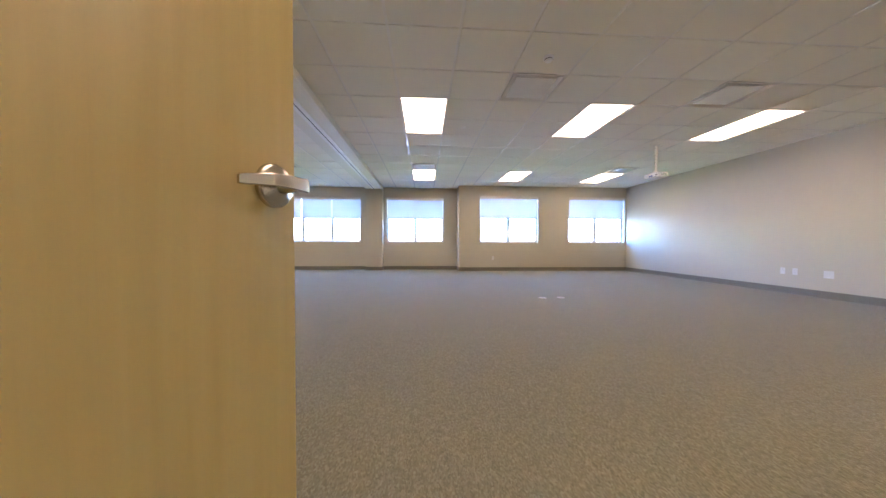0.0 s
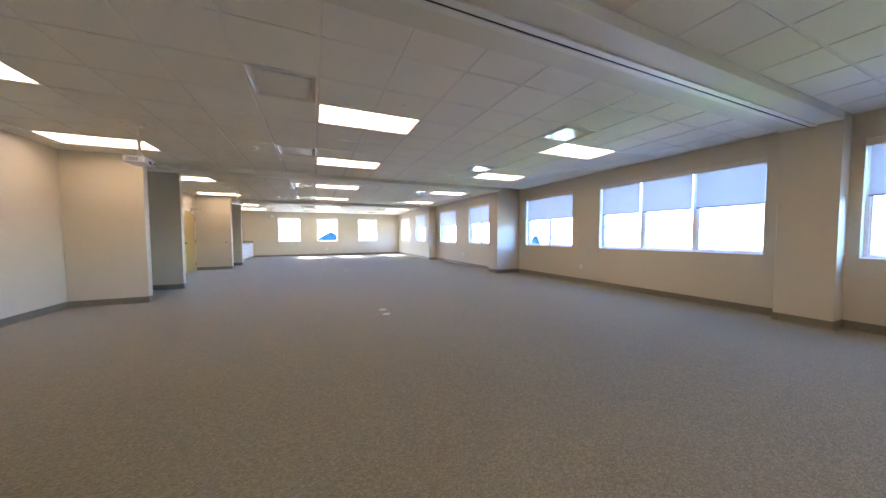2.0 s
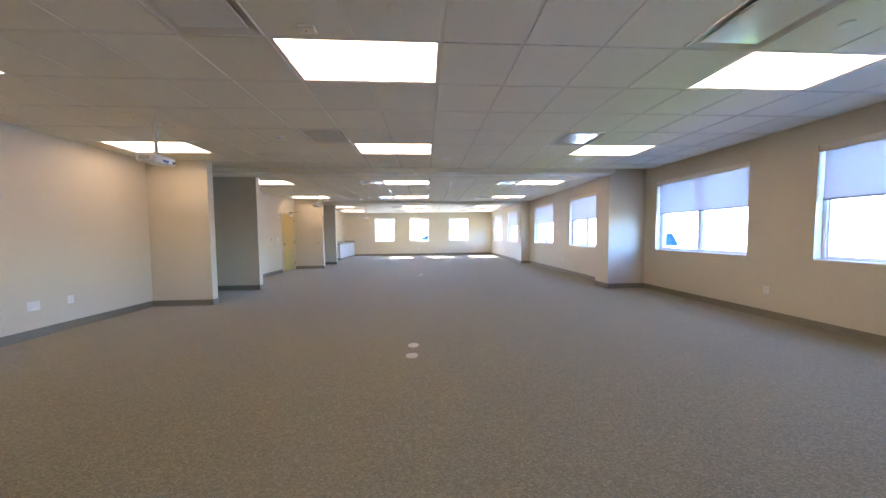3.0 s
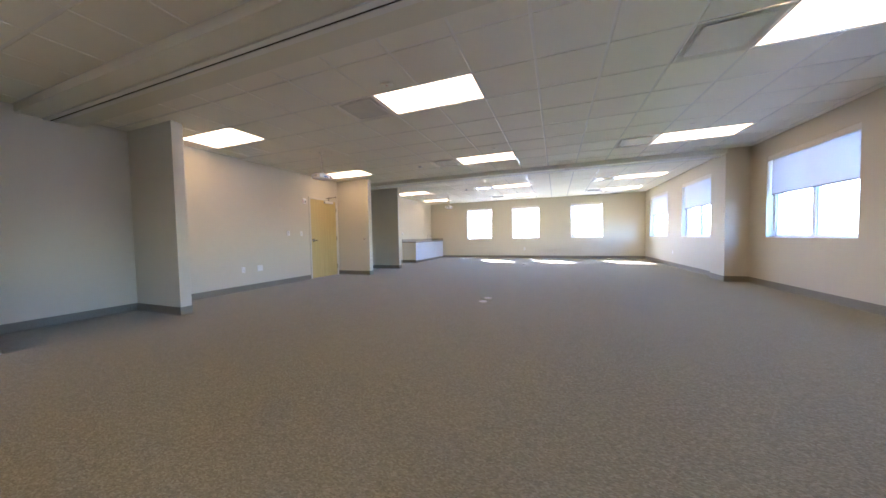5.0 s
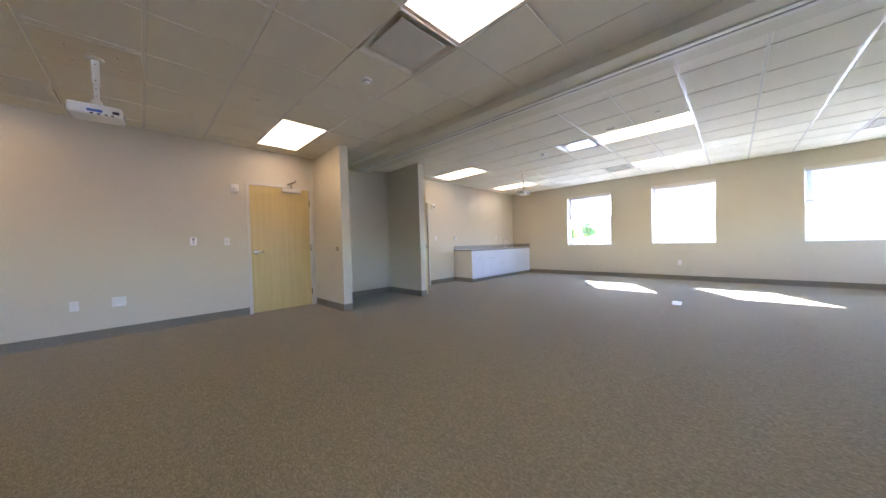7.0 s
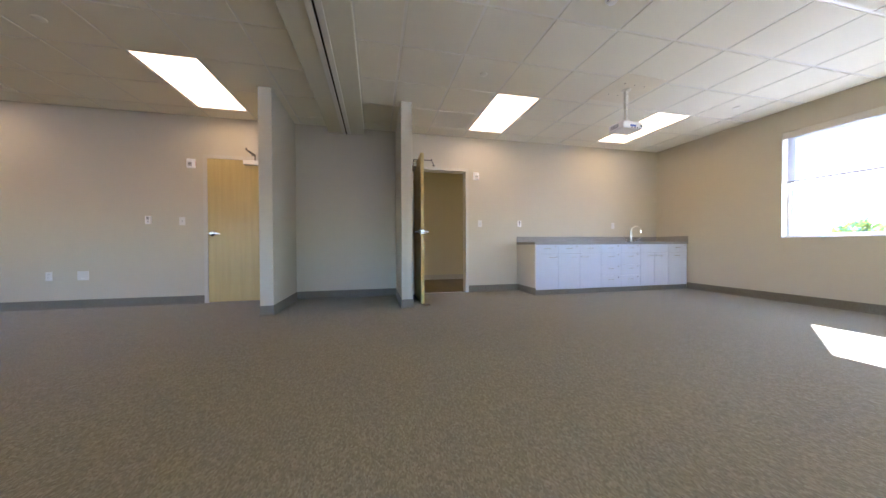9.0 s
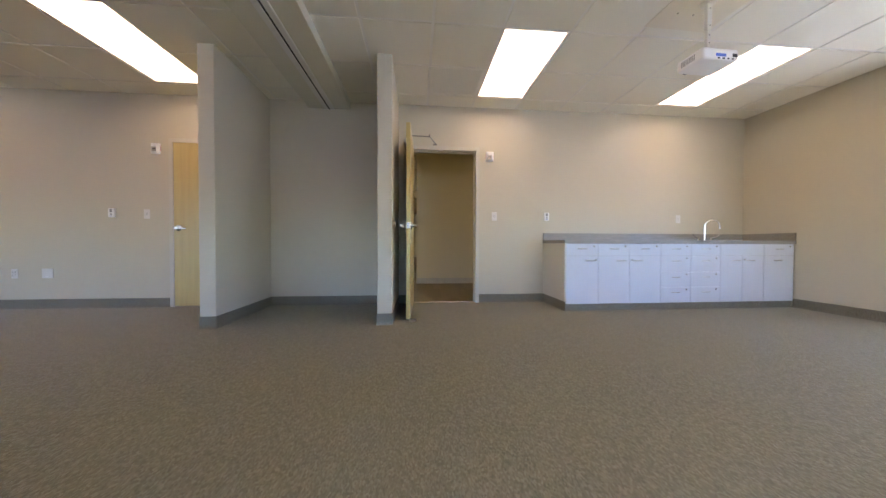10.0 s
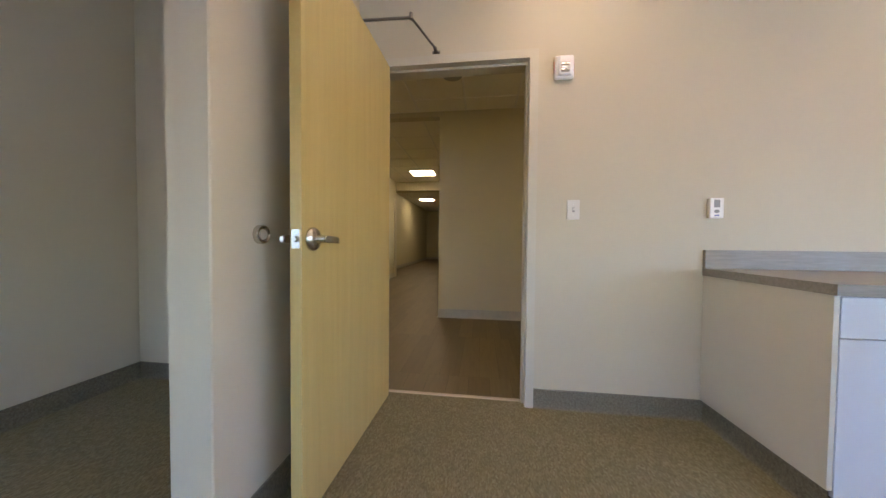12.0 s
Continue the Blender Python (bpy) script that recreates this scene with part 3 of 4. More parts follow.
# ---------------------------------------------------------------- windows
def window(name, m, width, lites):
    """Vinyl window in its opening; local x along the wall, y outward, z up from the sill."""
    t = thing(name, m, "white vinyl window of %s with a half-lowered roller shade" % ("three lites" if lites == 3 else "two lites" if lites == 2 else "one lite"), "window", "", "structure")
    hgt = HEAD - SILL
    f = 0.034
    y0, y1 = 0.11, 0.18
    bm = bmesh.new()
    n = lites
    step = width / n
    xs = [0.0, f]
    for k in range(1, n):
        xs += [k * step - 0.032, k * step + 0.032]
    xs += [width - f, width]
    solid_grid(bm, xs, [y0, y1], [0.0, f, hgt - f, hgt], lambda i, j, k: not (k == 1 and i % 2 == 1))
    part("window_frame", bm, VINYL, t)
    for k in range(n):
        a = xs[1 + 2 * k]
        b = xs[2 + 2 * k]
        bm = bmesh.new()
        s = 0.020
        solid_grid(bm, [a + 0.002, a + s, b - s, b - 0.002], [y0 + 0.018, y0 + 0.05], [f + 0.002, f + s, hgt - f - s, hgt - f - 0.002], lambda i, j, kk: not (kk == 1 and i == 1))
        sash = part("sash", bm, VINYL, t)
        bm = bmesh.new()
        box(bm, a + s, y0 + 0.030, f + s, b - s, y0 + 0.036, hgt - f - s)
        g = part("pane", bm, GLASS, sash, "clear glass pane")
        g.visible_shadow = False
    # sill board
    bm = bmesh.new()
    box(bm, 0.001, -0.006, -0.002, width - 0.001, y0, 0.012, 0.003, 1)
    part("window_sill", bm, VINYL, t)
    # one fascia over the head; a roller shade to each lite of the wide window, one shade across the others
    bm = bmesh.new()
    box(bm, 0.004, 0.003, hgt - 0.088, width - 0.004, 0.010, hgt - 0.002, 0.002, 1)
    part("fascia", bm, FASCIA, t, "warm off-white shade fascia")
    drop = SHADE_END - SILL
    rolls = n if n == 3 else 1
    step = width / rolls
    for k in range(rolls):
        a = k * step + 0.018
        b = (k + 1) * step - 0.018
        bm = bmesh.new()
        rod(bm, (a, 0.046, hgt - 0.042), (b, 0.046, hgt - 0.042), 0.026, seg=20)
        part("shade_roll", bm, SHADE, t, "rolled-up shade cloth", True)
        for xe in (a - 0.004, b + 0.001):
            bm = bmesh.new()
            box(bm, xe, 0.012, hgt - 0.082, xe + 0.003, 0.080, hgt - 0.003, 0.001, 1)
            part("shade_bracket", bm, METALWHITE, t)
        bm = bmesh.new()
        nz = 8
        cols = [bm.verts.new((a + 0.012 + (b - a - 0.024) * i / 6, 0.060 + 0.0015 * math.sin(i * 1.7 + k), drop + (hgt - 0.05 - drop) * j / nz)) for j in range(nz + 1) for i in range(7)]
        for j in range(nz):
            for i in range(6):
                bm.faces.new((cols[j * 7 + i], cols[j * 7 + i + 1], cols[(j + 1) * 7 + i + 1], cols[(j + 1) * 7 + i]))
        part("shade_cloth", bm, SHADE, t, "pale translucent roller-shade cloth", True)
        bm = bmesh.new()
        box(bm, a + 0.010, 0.052, drop - 0.020, b - 0.010, 0.068, drop + 0.006, 0.004, 2)
        part("hem_bar", bm, GREYPL, t, "grey hem bar")
    return t


wi = 0
for x0, x1, y, wins in NORTH:
    for a, b, n in wins:
        wi += 1
        window("window_%d" % wi, pose(a, y, SILL), b - a, n)
for a, b in WEST:
    wi += 1
    window("window_%d" % wi, pose(XW, a, SILL, 0, 0, 90), b - a, 1)

# ---------------------------------------------------------------- doors
HANDLE_Z = 1.007


def lever(leaf, lx, yb, side, d, hz):
    """Return lever: domed rose, tapered neck and a flat bar bent back to the leaf."""
    bm = bmesh.new()
    lathe(bm, [(0.0, 0.0), (0.042, 0.0), (0.042, 0.007), (0.038, 0.013), (0.026, 0.018), (0.0165, 0.022), (0.0150, 0.030), (0.0125, 0.060), (0.0, 0.062)], 32,
          Matrix.Translation((lx, yb, hz)) @ Matrix.Rotation(radians(-90 * side), 4, "X"))
    # bar sections: along the leaf, off the leaf, half height, droop
    line = [(0.020, 0.060, 0.010, 0.0), (0.013, 0.063, 0.0130, 0.0), (-0.03, 0.063, 0.0120, -0.001), (-0.060, 0.062, 0.0110, -0.003), (-0.068, 0.0595, 0.0106, -0.004), (-0.104, 0.042, 0.0085, -0.009), (-0.110, 0.039, 0.007, -0.010)]
    rings = []
    for i, (s, o, hh, dz) in enumerate(line):
        s0, o0, _, _ = line[max(i - 1, 0)]
        s1, o1, _, _ = line[min(i + 1, len(line) - 1)]
        t = Vector((s1 - s0, o1 - o0)).normalized()
        nx, ny = -t.y, t.x
        ring = []
        for k, z in ((-1, -0.85), (-0.7, -1), (0.7, -1), (1, -0.85), (1, 0.85), (0.7, 1), (-0.7, 1), (-1, 0.85)):
            q = 0.0055 * k
            ring.append(bm.verts.new((lx + d * (s + nx * q), yb + side * (o + ny * q), hz + dz + hh * z)))
        rings.append(ring)
    for r0, r1 in zip(rings, rings[1:]):
        for k in range(8):
            bm.faces.new((r0[k], r0[(k + 1) % 8], r1[(k + 1) % 8], r1[k]))
    bm.faces.new(rings[0])
    bm.faces.new(list(reversed(rings[-1])))
    part("lever_handle", bm, NICKEL, leaf, "satin nickel lever handle on a round rose", True)


def door(name, x0, x1, hinge, angle, label, closer=True, hz=HANDLE_Z):
    """Door in the south wall: opening x0..x1, hinge on the side 'lo' or 'hi', swung into the room by angle."""
    t = thing(name, pose(0, YS, 0), label, "door", "", "structure")
    bm = bmesh.new()
    # hollow-metal frame, 50 mm faces, wrapped round the wall
    solid_grid(bm, [x0 - FR, x0, x1, x1 + FR], [-0.145, 0.014], [0.0, DH, DH + FR], lambda i, j, k: not (i == 1 and k == 0))
    solid_grid(bm, [x0, x0 + 0.014, x1 - 0.014, x1], [-0.10, -0.035], [0.0, DH - 0.014, DH], lambda i, j, k: not (i == 1 and k == 0))
    part("door_frame", bm, FRAMEPAINT, t, "painted metal door frame")
    w = x1 - x0 - 0.006
    hx = x0 + 0.003 if hinge == "lo" else x1 - 0.003
    d = 1 if hinge == "lo" else -1
    leaf_m = Matrix.Translation((hx, 0.010, 0)) @ Matrix.Rotation(radians(angle * d), 4, "Z")
    bm = bmesh.new()
    xa, xb = sorted((0.0, d * w))
    box(bm, xa, -0.045, 0.012, xb, -0.001, DH - 0.003, 0.0015, 1)
    leaf = part("door_leaf", bm, MAPLE, t, "flush maple-veneer door leaf")
    leaf.matrix_local = leaf_m
    lx = d * (w - 0.06)
    holder = leaf
    for side in (1, -1):
        lever(leaf, lx, 0.0 if side == 1 else -0.046, side, d, hz)
    bm = bmesh.new()
    xe = d * w
    box(bm, *sorted((xe - d * 0.001, xe + d * 0.0015))[:1], -0.038, hz - 0.032, sorted((xe - d * 0.001, xe + d * 0.0015))[1], -0.008, hz + 0.032)
    rod(bm, (xe, -0.023, hz), (xe + d * 0.012, -0.023, hz), 0.011, 0.009, 12)
    part("latch_plate", bm, NICKEL, leaf, "nickel latch plate", False)
    for z in (0.25, 1.05, 1.85):
        bm = bmesh.new()
        rod(bm, (-d * 0.006, 0.008, z - 0.057), (-d * 0.006, 0.008, z + 0.057), 0.0105, seg=14)
        part("hinge", bm, NICKEL, leaf, "nickel hinge knuckle")
    if closer:
        bm = bmesh.new()
        cx = d * 0.30
        box(bm, cx - 0.155, 0.0, DH - 0.075, cx + 0.155, 0.055, DH - 0.012, 0.008, 2)
        part("door_closer", bm, ALU, leaf, "aluminium door-closer body")
        # jointed arm between the leaf and the frame head
        rise = 2.166
        pivot = leaf_m @ Vector((cx, 0.03, DH - 0.02))
        knee = Vector((pivot.x, pivot.y, rise))
        shoe = Vector((hx + d * 0.335, 0.016, rise))
        if angle > 45:
            elbow = knee + Vector((d * 0.285, -0.01, 0.0))
        else:
            elbow = (knee + shoe) / 2 + Vector((0, 0.27, 0))
        bm = bmesh.new()
        rod(bm, pivot, knee, 0.009, seg=12)
        rod(bm, knee, elbow, 0.0075, seg=10)
        rod(bm, elbow - Vector((0, 0, 0.008)), elbow + Vector((0, 0, 0.022)), 0.010, seg=12)
        rod(bm, elbow, shoe + Vector((0, 0.03, 0)), 0.0065, seg=10)
        box(bm, shoe.x - 0.024, 0.001, shoe.z - 0.010, shoe.x + 0.024, 0.006, shoe.z + 0.010, 0.002, 1)
        box(bm, shoe.x - 0.010, 0.004, shoe.z - 0.009, shoe.x + 0.010, 0.050, shoe.z + 0.009, 0.003, 1)
        part("closer_arm", bm, ARM, t, "jointed metal closer arm", True)
    return t


door("door_1", *DOOR_W, "hi", 91.5, "flush maple door standing open against a wall stub")
door("door_2", *DOOR_M, "lo", 0, "closed flush maple door with lever and closer")
door("door_3", *DOOR_E, "lo", 73.6, "flush maple door swung open into the hall", False, 0.999)

# ---------------------------------------------------------------- corridor behind the south wall
CY = -2.58
PWX, PEX = -14.38, -12.52
bm = bmesh.new()
box(bm, XW, CY - 0.1, -0.12, XE, YS - 0.0605, 0.0)
box(bm, PWX - 0.1, -15.1, -0.12, -11.85, CY - 0.1, 0.0)
structure("floor_corridor", bm, PLANK, "dark brown wood-plank vinyl corridor floor", "floor")
bm = bmesh.new()
box(bm, PEX, CY - 0.12, 0, XE, CY, TOP)
box(bm, PEX, -7.0, 0, PEX + 0.12, CY - 0.12, TOP)
structure("wall_corridor_east", bm, HALLPAINT, "painted corridor wall", "wall")
bm = bmesh.new()
box(bm, XW, CY - 0.12, 0, PWX, CY, TOP)
box(bm, PWX - 0.12, -15.0, 0, PWX, CY - 0.12, TOP)
structure("wall_corridor_west", bm, HALLPAINT, "painted corridor wall ending at a passage corner", "wall")
bm = bmesh.new()
box(bm, -11.95, -15.0, 0, -11.83, -7.0, TOP)
box(bm, PEX + 0.12, -7.1, 0, -11.83, -6.98, TOP)
structure("wall_passage_east", bm, HALLPAINT, "painted passage wall", "wall")
bm = bmesh.new()
box(bm, PWX - 0.2, -15.15, 0, -11.7, -15.0, TOP)
structure("wall_passage_end", bm, HALLPAINT, "painted end wall of the passage", "wall")
for n_, (x0, y0, x1, y1) in enumerate([(XW - 0.2, CY - 0.2, XW, YS - 0.1), (XE, CY - 0.2, XE + 0.2, YS - 0.1)]):
    bm = bmesh.new()
    box(bm, x0, y0, 0, x1, y1, TOP)
    structure("wall_corridor_end_%d" % (n_ + 1), bm, HALLPAINT, "painted corridor end wall", "wall")
tile_v, tile_f = [], []
cbar = bmesh.new()
# first two hang in the passage; the rest are unseen, added to brighten the corridor
CORR_LIGHTS = [(-13.50, -5.95), (-12.75, -10.6), (-12.3, -1.62), (-11.0, -1.62), (-17.2, -1.62), (-8.0, -1.62), (-4.0, -1.62), (-0.5, -1.62), (3.0, -1.62)]
for x0, x1, y0, y1 in [(XW, XE, CY, YS - 0.13), (PWX, -11.95, -15.0, CY)]:
    xs = [x0] + [x for x in [-14.72 + k * PX for k in range(-12, 40)] if x0 + 0.03 < x < x1 - 0.03] + [x1]
    ys = [y0] + [y for y in [-1.62 + k * PY for k in range(-24, 4)] if y0 + 0.03 < y < y1 - 0.03] + [y1]
    for i in range(len(xs) - 1):
        for j in range(len(ys) - 1):
            tegular(tile_v, tile_f, xs[i], xs[i + 1], ys[j], ys[j + 1])
    for x in xs[1:-1]:
        box(cbar, x - 0.0155, y0, H + REVEAL, x + 0.0155, y1, H + 0.03)
    for y in ys[1:-1]:
        box(cbar, x0, y - 0.0155, H + REVEAL + 0.0005, x1, y + 0.0155, H + 0.029)
me = bpy.data.meshes.new("ceiling_corridor")
me.from_pydata(tile_v, [], tile_f)
me.materials.append(TILE)
tagged(new("ceiling_corridor", me), "lay-in tile ceiling over the corridor", "ceiling", "", "structure")
structure("ceiling_grid_corridor", cbar, GRID, "white tee grid of the corridor ceiling", "ceiling grid")
bm = bmesh.new()
box(bm, PWX, -7.35, 2.44, -11.95, -7.0, H + 0.05)
structure("beam_passage", bm, HALLPAINT, "painted ceiling beam across the passage", "beam")
bm = bmesh.new()
box(bm, PWX, CY - 0.12, H - 0.06, PEX, CY, H + 0.05)
structure("beam_corridor", bm, HALLPAINT, "shallow painted soffit at the passage mouth", "beam")
square = troffer(pose(*CORR_LIGHTS[0], H - 0.004), PY / 2, "lit square corridor troffer, added unseen outside the passage", "corridor lights", HALL_LENS)
for x, y in CORR_LIGHTS[1:]:
    copy_thing(square, pose(x, y, H - 0.004))
baseboard(XW, CY, PWX, CY, 0, 1, "baseboard_corridor", HALLBASE, "pale grey vinyl cove base along the corridor")
baseboard(PWX, -15.0, PWX, CY, 1, 0, "baseboard_corridor", HALLBASE, "pale grey vinyl cove base along the corridor")
baseboard(PEX, -7.0, PEX, CY, -1, 0, "baseboard_corridor", HALLBASE, "pale grey vinyl cove base along the corridor")
baseboard(-11.95, -15.0, -11.95, -7.1, -1, 0, "baseboard_corridor", HALLBASE, "pale grey vinyl cove base along the corridor")
baseboard(PWX, -15.0, -11.95, -15.0, 0, 1, "baseboard_corridor", HALLBASE, "pale grey vinyl cove base along the corridor")
t = thing("passage_door_frame", pose(PEX, -6.9, 0), "white painted door frame at the end of a passage wall", "door frame", "", "structure")
bm = bmesh.new()
box(bm, -0.03, -0.06, 0, 0.15, 0.10, 2.15, 0.004, 1)
part("jamb", bm, FRAMEPAINT, t)
t = thing("ceiling_speaker", pose(-14.62, -1.75, H), "grey round ceiling speaker in the corridor ceiling", "speaker")
bm = bmesh.new()
lathe(bm, [(0.0, -0.008), (0.085, -0.010), (0.10, -0.008), (0.105, 0.0), (0.0, 0.0)], 32)
part("grille", bm, GREYPL, t, "", True)
bm = bmesh.new()
box(bm, DOOR_W[0], YS - 0.075, 0.0, DOOR_W[1], YS - 0.045, 0.006, 0.003, 1)
structure("threshold", bm, RUBBER, "thin tan transition strip in the doorway", "threshold")

# ---------------------------------------------------------------- sink counter on the west end of the south wall
CX = [-16.190, -16.597, -17.001, -17.412, -17.817, -18.222, -18.830, -19.258]
CF = 0.045
PULL = plain("brushed_nickel_pull", (0.88, 0.86, 0.83), 0.17, 1.0)
CARCASS = plain("carcass_edge", (0.30, 0.275, 0.235), 0.6)
KICK, CTOP, DRAW = 0.085, 0.824, 0.671


def bow_pull(parent, x, z):
    bm = bmesh.new()
    pts = []
    for i in range(13):
        u = i / 12
        pts.append((x - 0.06 + 0.12 * u, CF + 0.019 + 0.003 + 0.024 * math.sin(math.pi * u) ** 0.6, z))
    tube(bm, pts, 0.0055, 8)
    part("pull", bm, PULL, parent, "satin nickel bow pull", True)


def key_lock(parent, x, z):
    bm = bmesh.new()
    rod(bm, (x, CF + 0.018, z), (x, CF + 0.023, z), 0.0105, seg=16)
    part("lock", bm, CHROME, parent, "small chrome cam lock")


def front(t, name, x0, x1, z0, z1):
    """x0 > x1: both run west."""
    bm = bmesh.new()
    box(bm, x1 + 0.0018, CF, z0 + 0.0018, x0 - 0.0018, CF + 0.019, z1 - 0.0018, 0.0010, 1)
    return part(name, bm, CABWHITE, t)


def carcass(x0, x1, label):
    t = thing("base_cabinet", pose(0, 0, 0), label, "cabinet", "base cabinets under the counter")
    bm = bmesh.new()
    box(bm, x1, YS + 0.004, KICK, x0, CF - 0.002, CTOP)
    part("body", bm, CARCASS, t, "dark laminate carcass behind the fronts")
    bm = bmesh.new()
    box(bm, x1, YS + 0.004, 0.0, x0, CF + 0.006, KICK - 0.002)
    part("toe_kick", bm, BASE, t, "dark grey vinyl toe kick")
    return t


DZ = [KICK + 0.002, 0.280, 0.468, DRAW, CTOP - 0.004]
for i in range(7):
    x0, x1 = CX[i], CX[i + 1]
    mid = (x0 + x1) / 2
    if i in (3, 4):
        t = carcass(x0, x1, "white laminate base cabinet with four drawers and bow pulls")
        for k in range(4):
            f = front(t, "drawer", x0, x1, DZ[k], DZ[k + 1])
            zp = DZ[k + 1] - 0.062
            bow_pull(f, mid, zp)
            key_lock(f, x1 + 0.060, DZ[k + 1] - 0.03)
    elif i == 5:
        t = carcass(x0, x1, "white laminate sink cabinet with two doors and a fixed panel")
        front(t, "fixed_panel", x0, x1, DRAW, DZ[4])
        xm = (x0 + x1) / 2
        f = front(t, "cabinet_door", x0, xm, DZ[0], DRAW)
        bow_pull(f, xm + 0.085, DRAW - 0.058)
        f = front(t, "cabinet_door", xm, x1, DZ[0], DRAW)
        bow_pull(f, xm - 0.11, DRAW - 0.058)
        key_lock(f, xm - 0.03, DRAW - 0.05)
    else:
        t = carcass(x0, x1, "white laminate base cabinet with one drawer and one door")
        f = front(t, "drawer", x0, x1, DRAW, DZ[4])
        bow_pull(f, mid, DZ[4] - 0.062)
        key_lock(f, x1 + 0.060, DZ[4] - 0.03)
        f = front(t, "cabinet_door", x0, x1, DZ[0], DRAW)
        if i == 2:
            bow_pull(f, x0 - 0.11, DRAW - 0.058)
            key_lock(f, x0 - 0.03, DRAW - 0.05)
        elif i == 6:
            bow_pull(f, mid + 0.02, DRAW - 0.058)
        else:
            bow_pull(f, x1 + 0.11, DRAW - 0.058)
            if i == 0:
                key_lock(f, x1 + 0.035, DRAW - 0.05)
# end panel of the row
t = thing("cabinet_end_panel", pose(0, 0, 0), "beige laminate end panel of the sink counter", "cabinet panel")
bm = bmesh.new()
box(bm, CX[0] + 0.001, YS + 0.002, 0.117, CX[0] + 0.020, CF + 0.018, CTOP, 0.001, 1)
part("panel", bm, CABSIDE, t)
baseboard(CX[0] + 0.001, YS + 0.005, CX[0] + 0.001, CF + 0.006, 1, 0)

SINK_X, SINK_Y = -18.53, -0.21
t = thing("countertop", pose(0, 0, 0), "brown-grey laminate countertop with backsplash on white cabinets", "countertop")
bm = bmesh.new()
xs = [XW + 0.002, SINK_X - 0.20, SINK_X + 0.20, CX[0] + 0.026]
ys = [YS + 0.002, SINK_Y - 0.17, SINK_Y + 0.17, CF + 0.032]
solid_grid(bm, xs, ys, [CTOP + 0.001, CTOP + 0.041], lambda i, j, k: not (i == 1 and j == 1))
part("slab", bm, COUNTER, t)
bm = bmesh.new()
box(bm, XW + 0.002, YS + 0.002, CTOP + 0.042, CX[0] + 0.026, YS + 0.021, 0.968, 0.001, 1)
part("backsplash", bm, COUNTER, t)
bm = bmesh.new()
box(bm, XW + 0.002, YS + 0.022, CTOP + 0.042, XW + 0.021, CF + 0.030, 0.968, 0.001, 1)
part("sidesplash", bm, COUNTER, t)
t = thing("sink", pose(SINK_X, SINK_Y, CTOP + 0.041), "stainless steel drop-in sink set in the counter", "sink")
bm = bmesh.new()
rings = []
for a, b, z in ((0.22, 0.19, 0.0012), (0.218, 0.188, 0.005), (0.195, 0.165, 0.004), (0.185, 0.155, -0.01), (0.175, 0.145, -0.13), (0.05, 0.05, -0.138)):
    rings.append([bm.verts.new((sx * a, sy * b, z)) for sx, sy in ((-1, -1), (1, -1), (1, 1), (-1, 1))])
for r0, r1 in zip(rings, rings[1:]):
    for i in range(4):
        bm.faces.new((r0[i], r0[(i + 1) % 4], r1[(i + 1) % 4], r1[i]))
bm.faces.new(rings[-1])
part("basin", bm, CHROME, t)
t = thing("faucet", pose(SINK_X - 0.01, SINK_Y - 0.245, CTOP + 0.041), "chrome gooseneck faucet with two wrist-blade handles", "faucet")
bm = bmesh.new()
lathe(bm, [(0.0, 0.0), (0.026, 0.0), (0.026, 0.008), (0.017, 0.022), (0.0125, 0.04), (0.0, 0.04)], 20)
pts = [(0, 0, 0.03), (0, 0, 0.12), (0, 0, 0.215)]
for i in range(1, 13):
    a = math.pi * i / 12
    pts.append((-0.08 * (1 - math.cos(a)) * 0.75, 0.08 * (1 - math.cos(a)) * 0.66, 0.215 + 0.086 * math.sin(a)))
pts.append((pts[-1][0], pts[-1][1], 0.172))
tube(bm, pts, 0.0092, 12)
part("gooseneck", bm, CHROME, t, "", True)
for s in (-1, 1):
    bm = bmesh.new()
    m = Matrix.Translation((s * 0.10, 0, 0))
    lathe(bm, [(0.0, 0.0), (0.024, 0.0), (0.024, 0.006), (0.016, 0.02), (0.013, 0.045), (0.017, 0.05), (0.0, 0.055)], 18, m)
    tube(bm, [(s * 0.10, 0, 0.048), (s * 0.13, 0.01, 0.047), (s * 0.165, 0.02, 0.058), (s * 0.195, 0.03, 0.080), (s * 0.212, 0.034, 0.105)], 0.0085, 10)
    part("handle", bm, CHROME, t, "chrome wrist-blade handle", True)

# ---------------------------------------------------------------- projectors
PLATE = plain("plate_enamel", (0.72, 0.655, 0.49), 0.3)
COLUMN = plain("ivory_enamel", (0.74, 0.70, 0.58), 0.4)


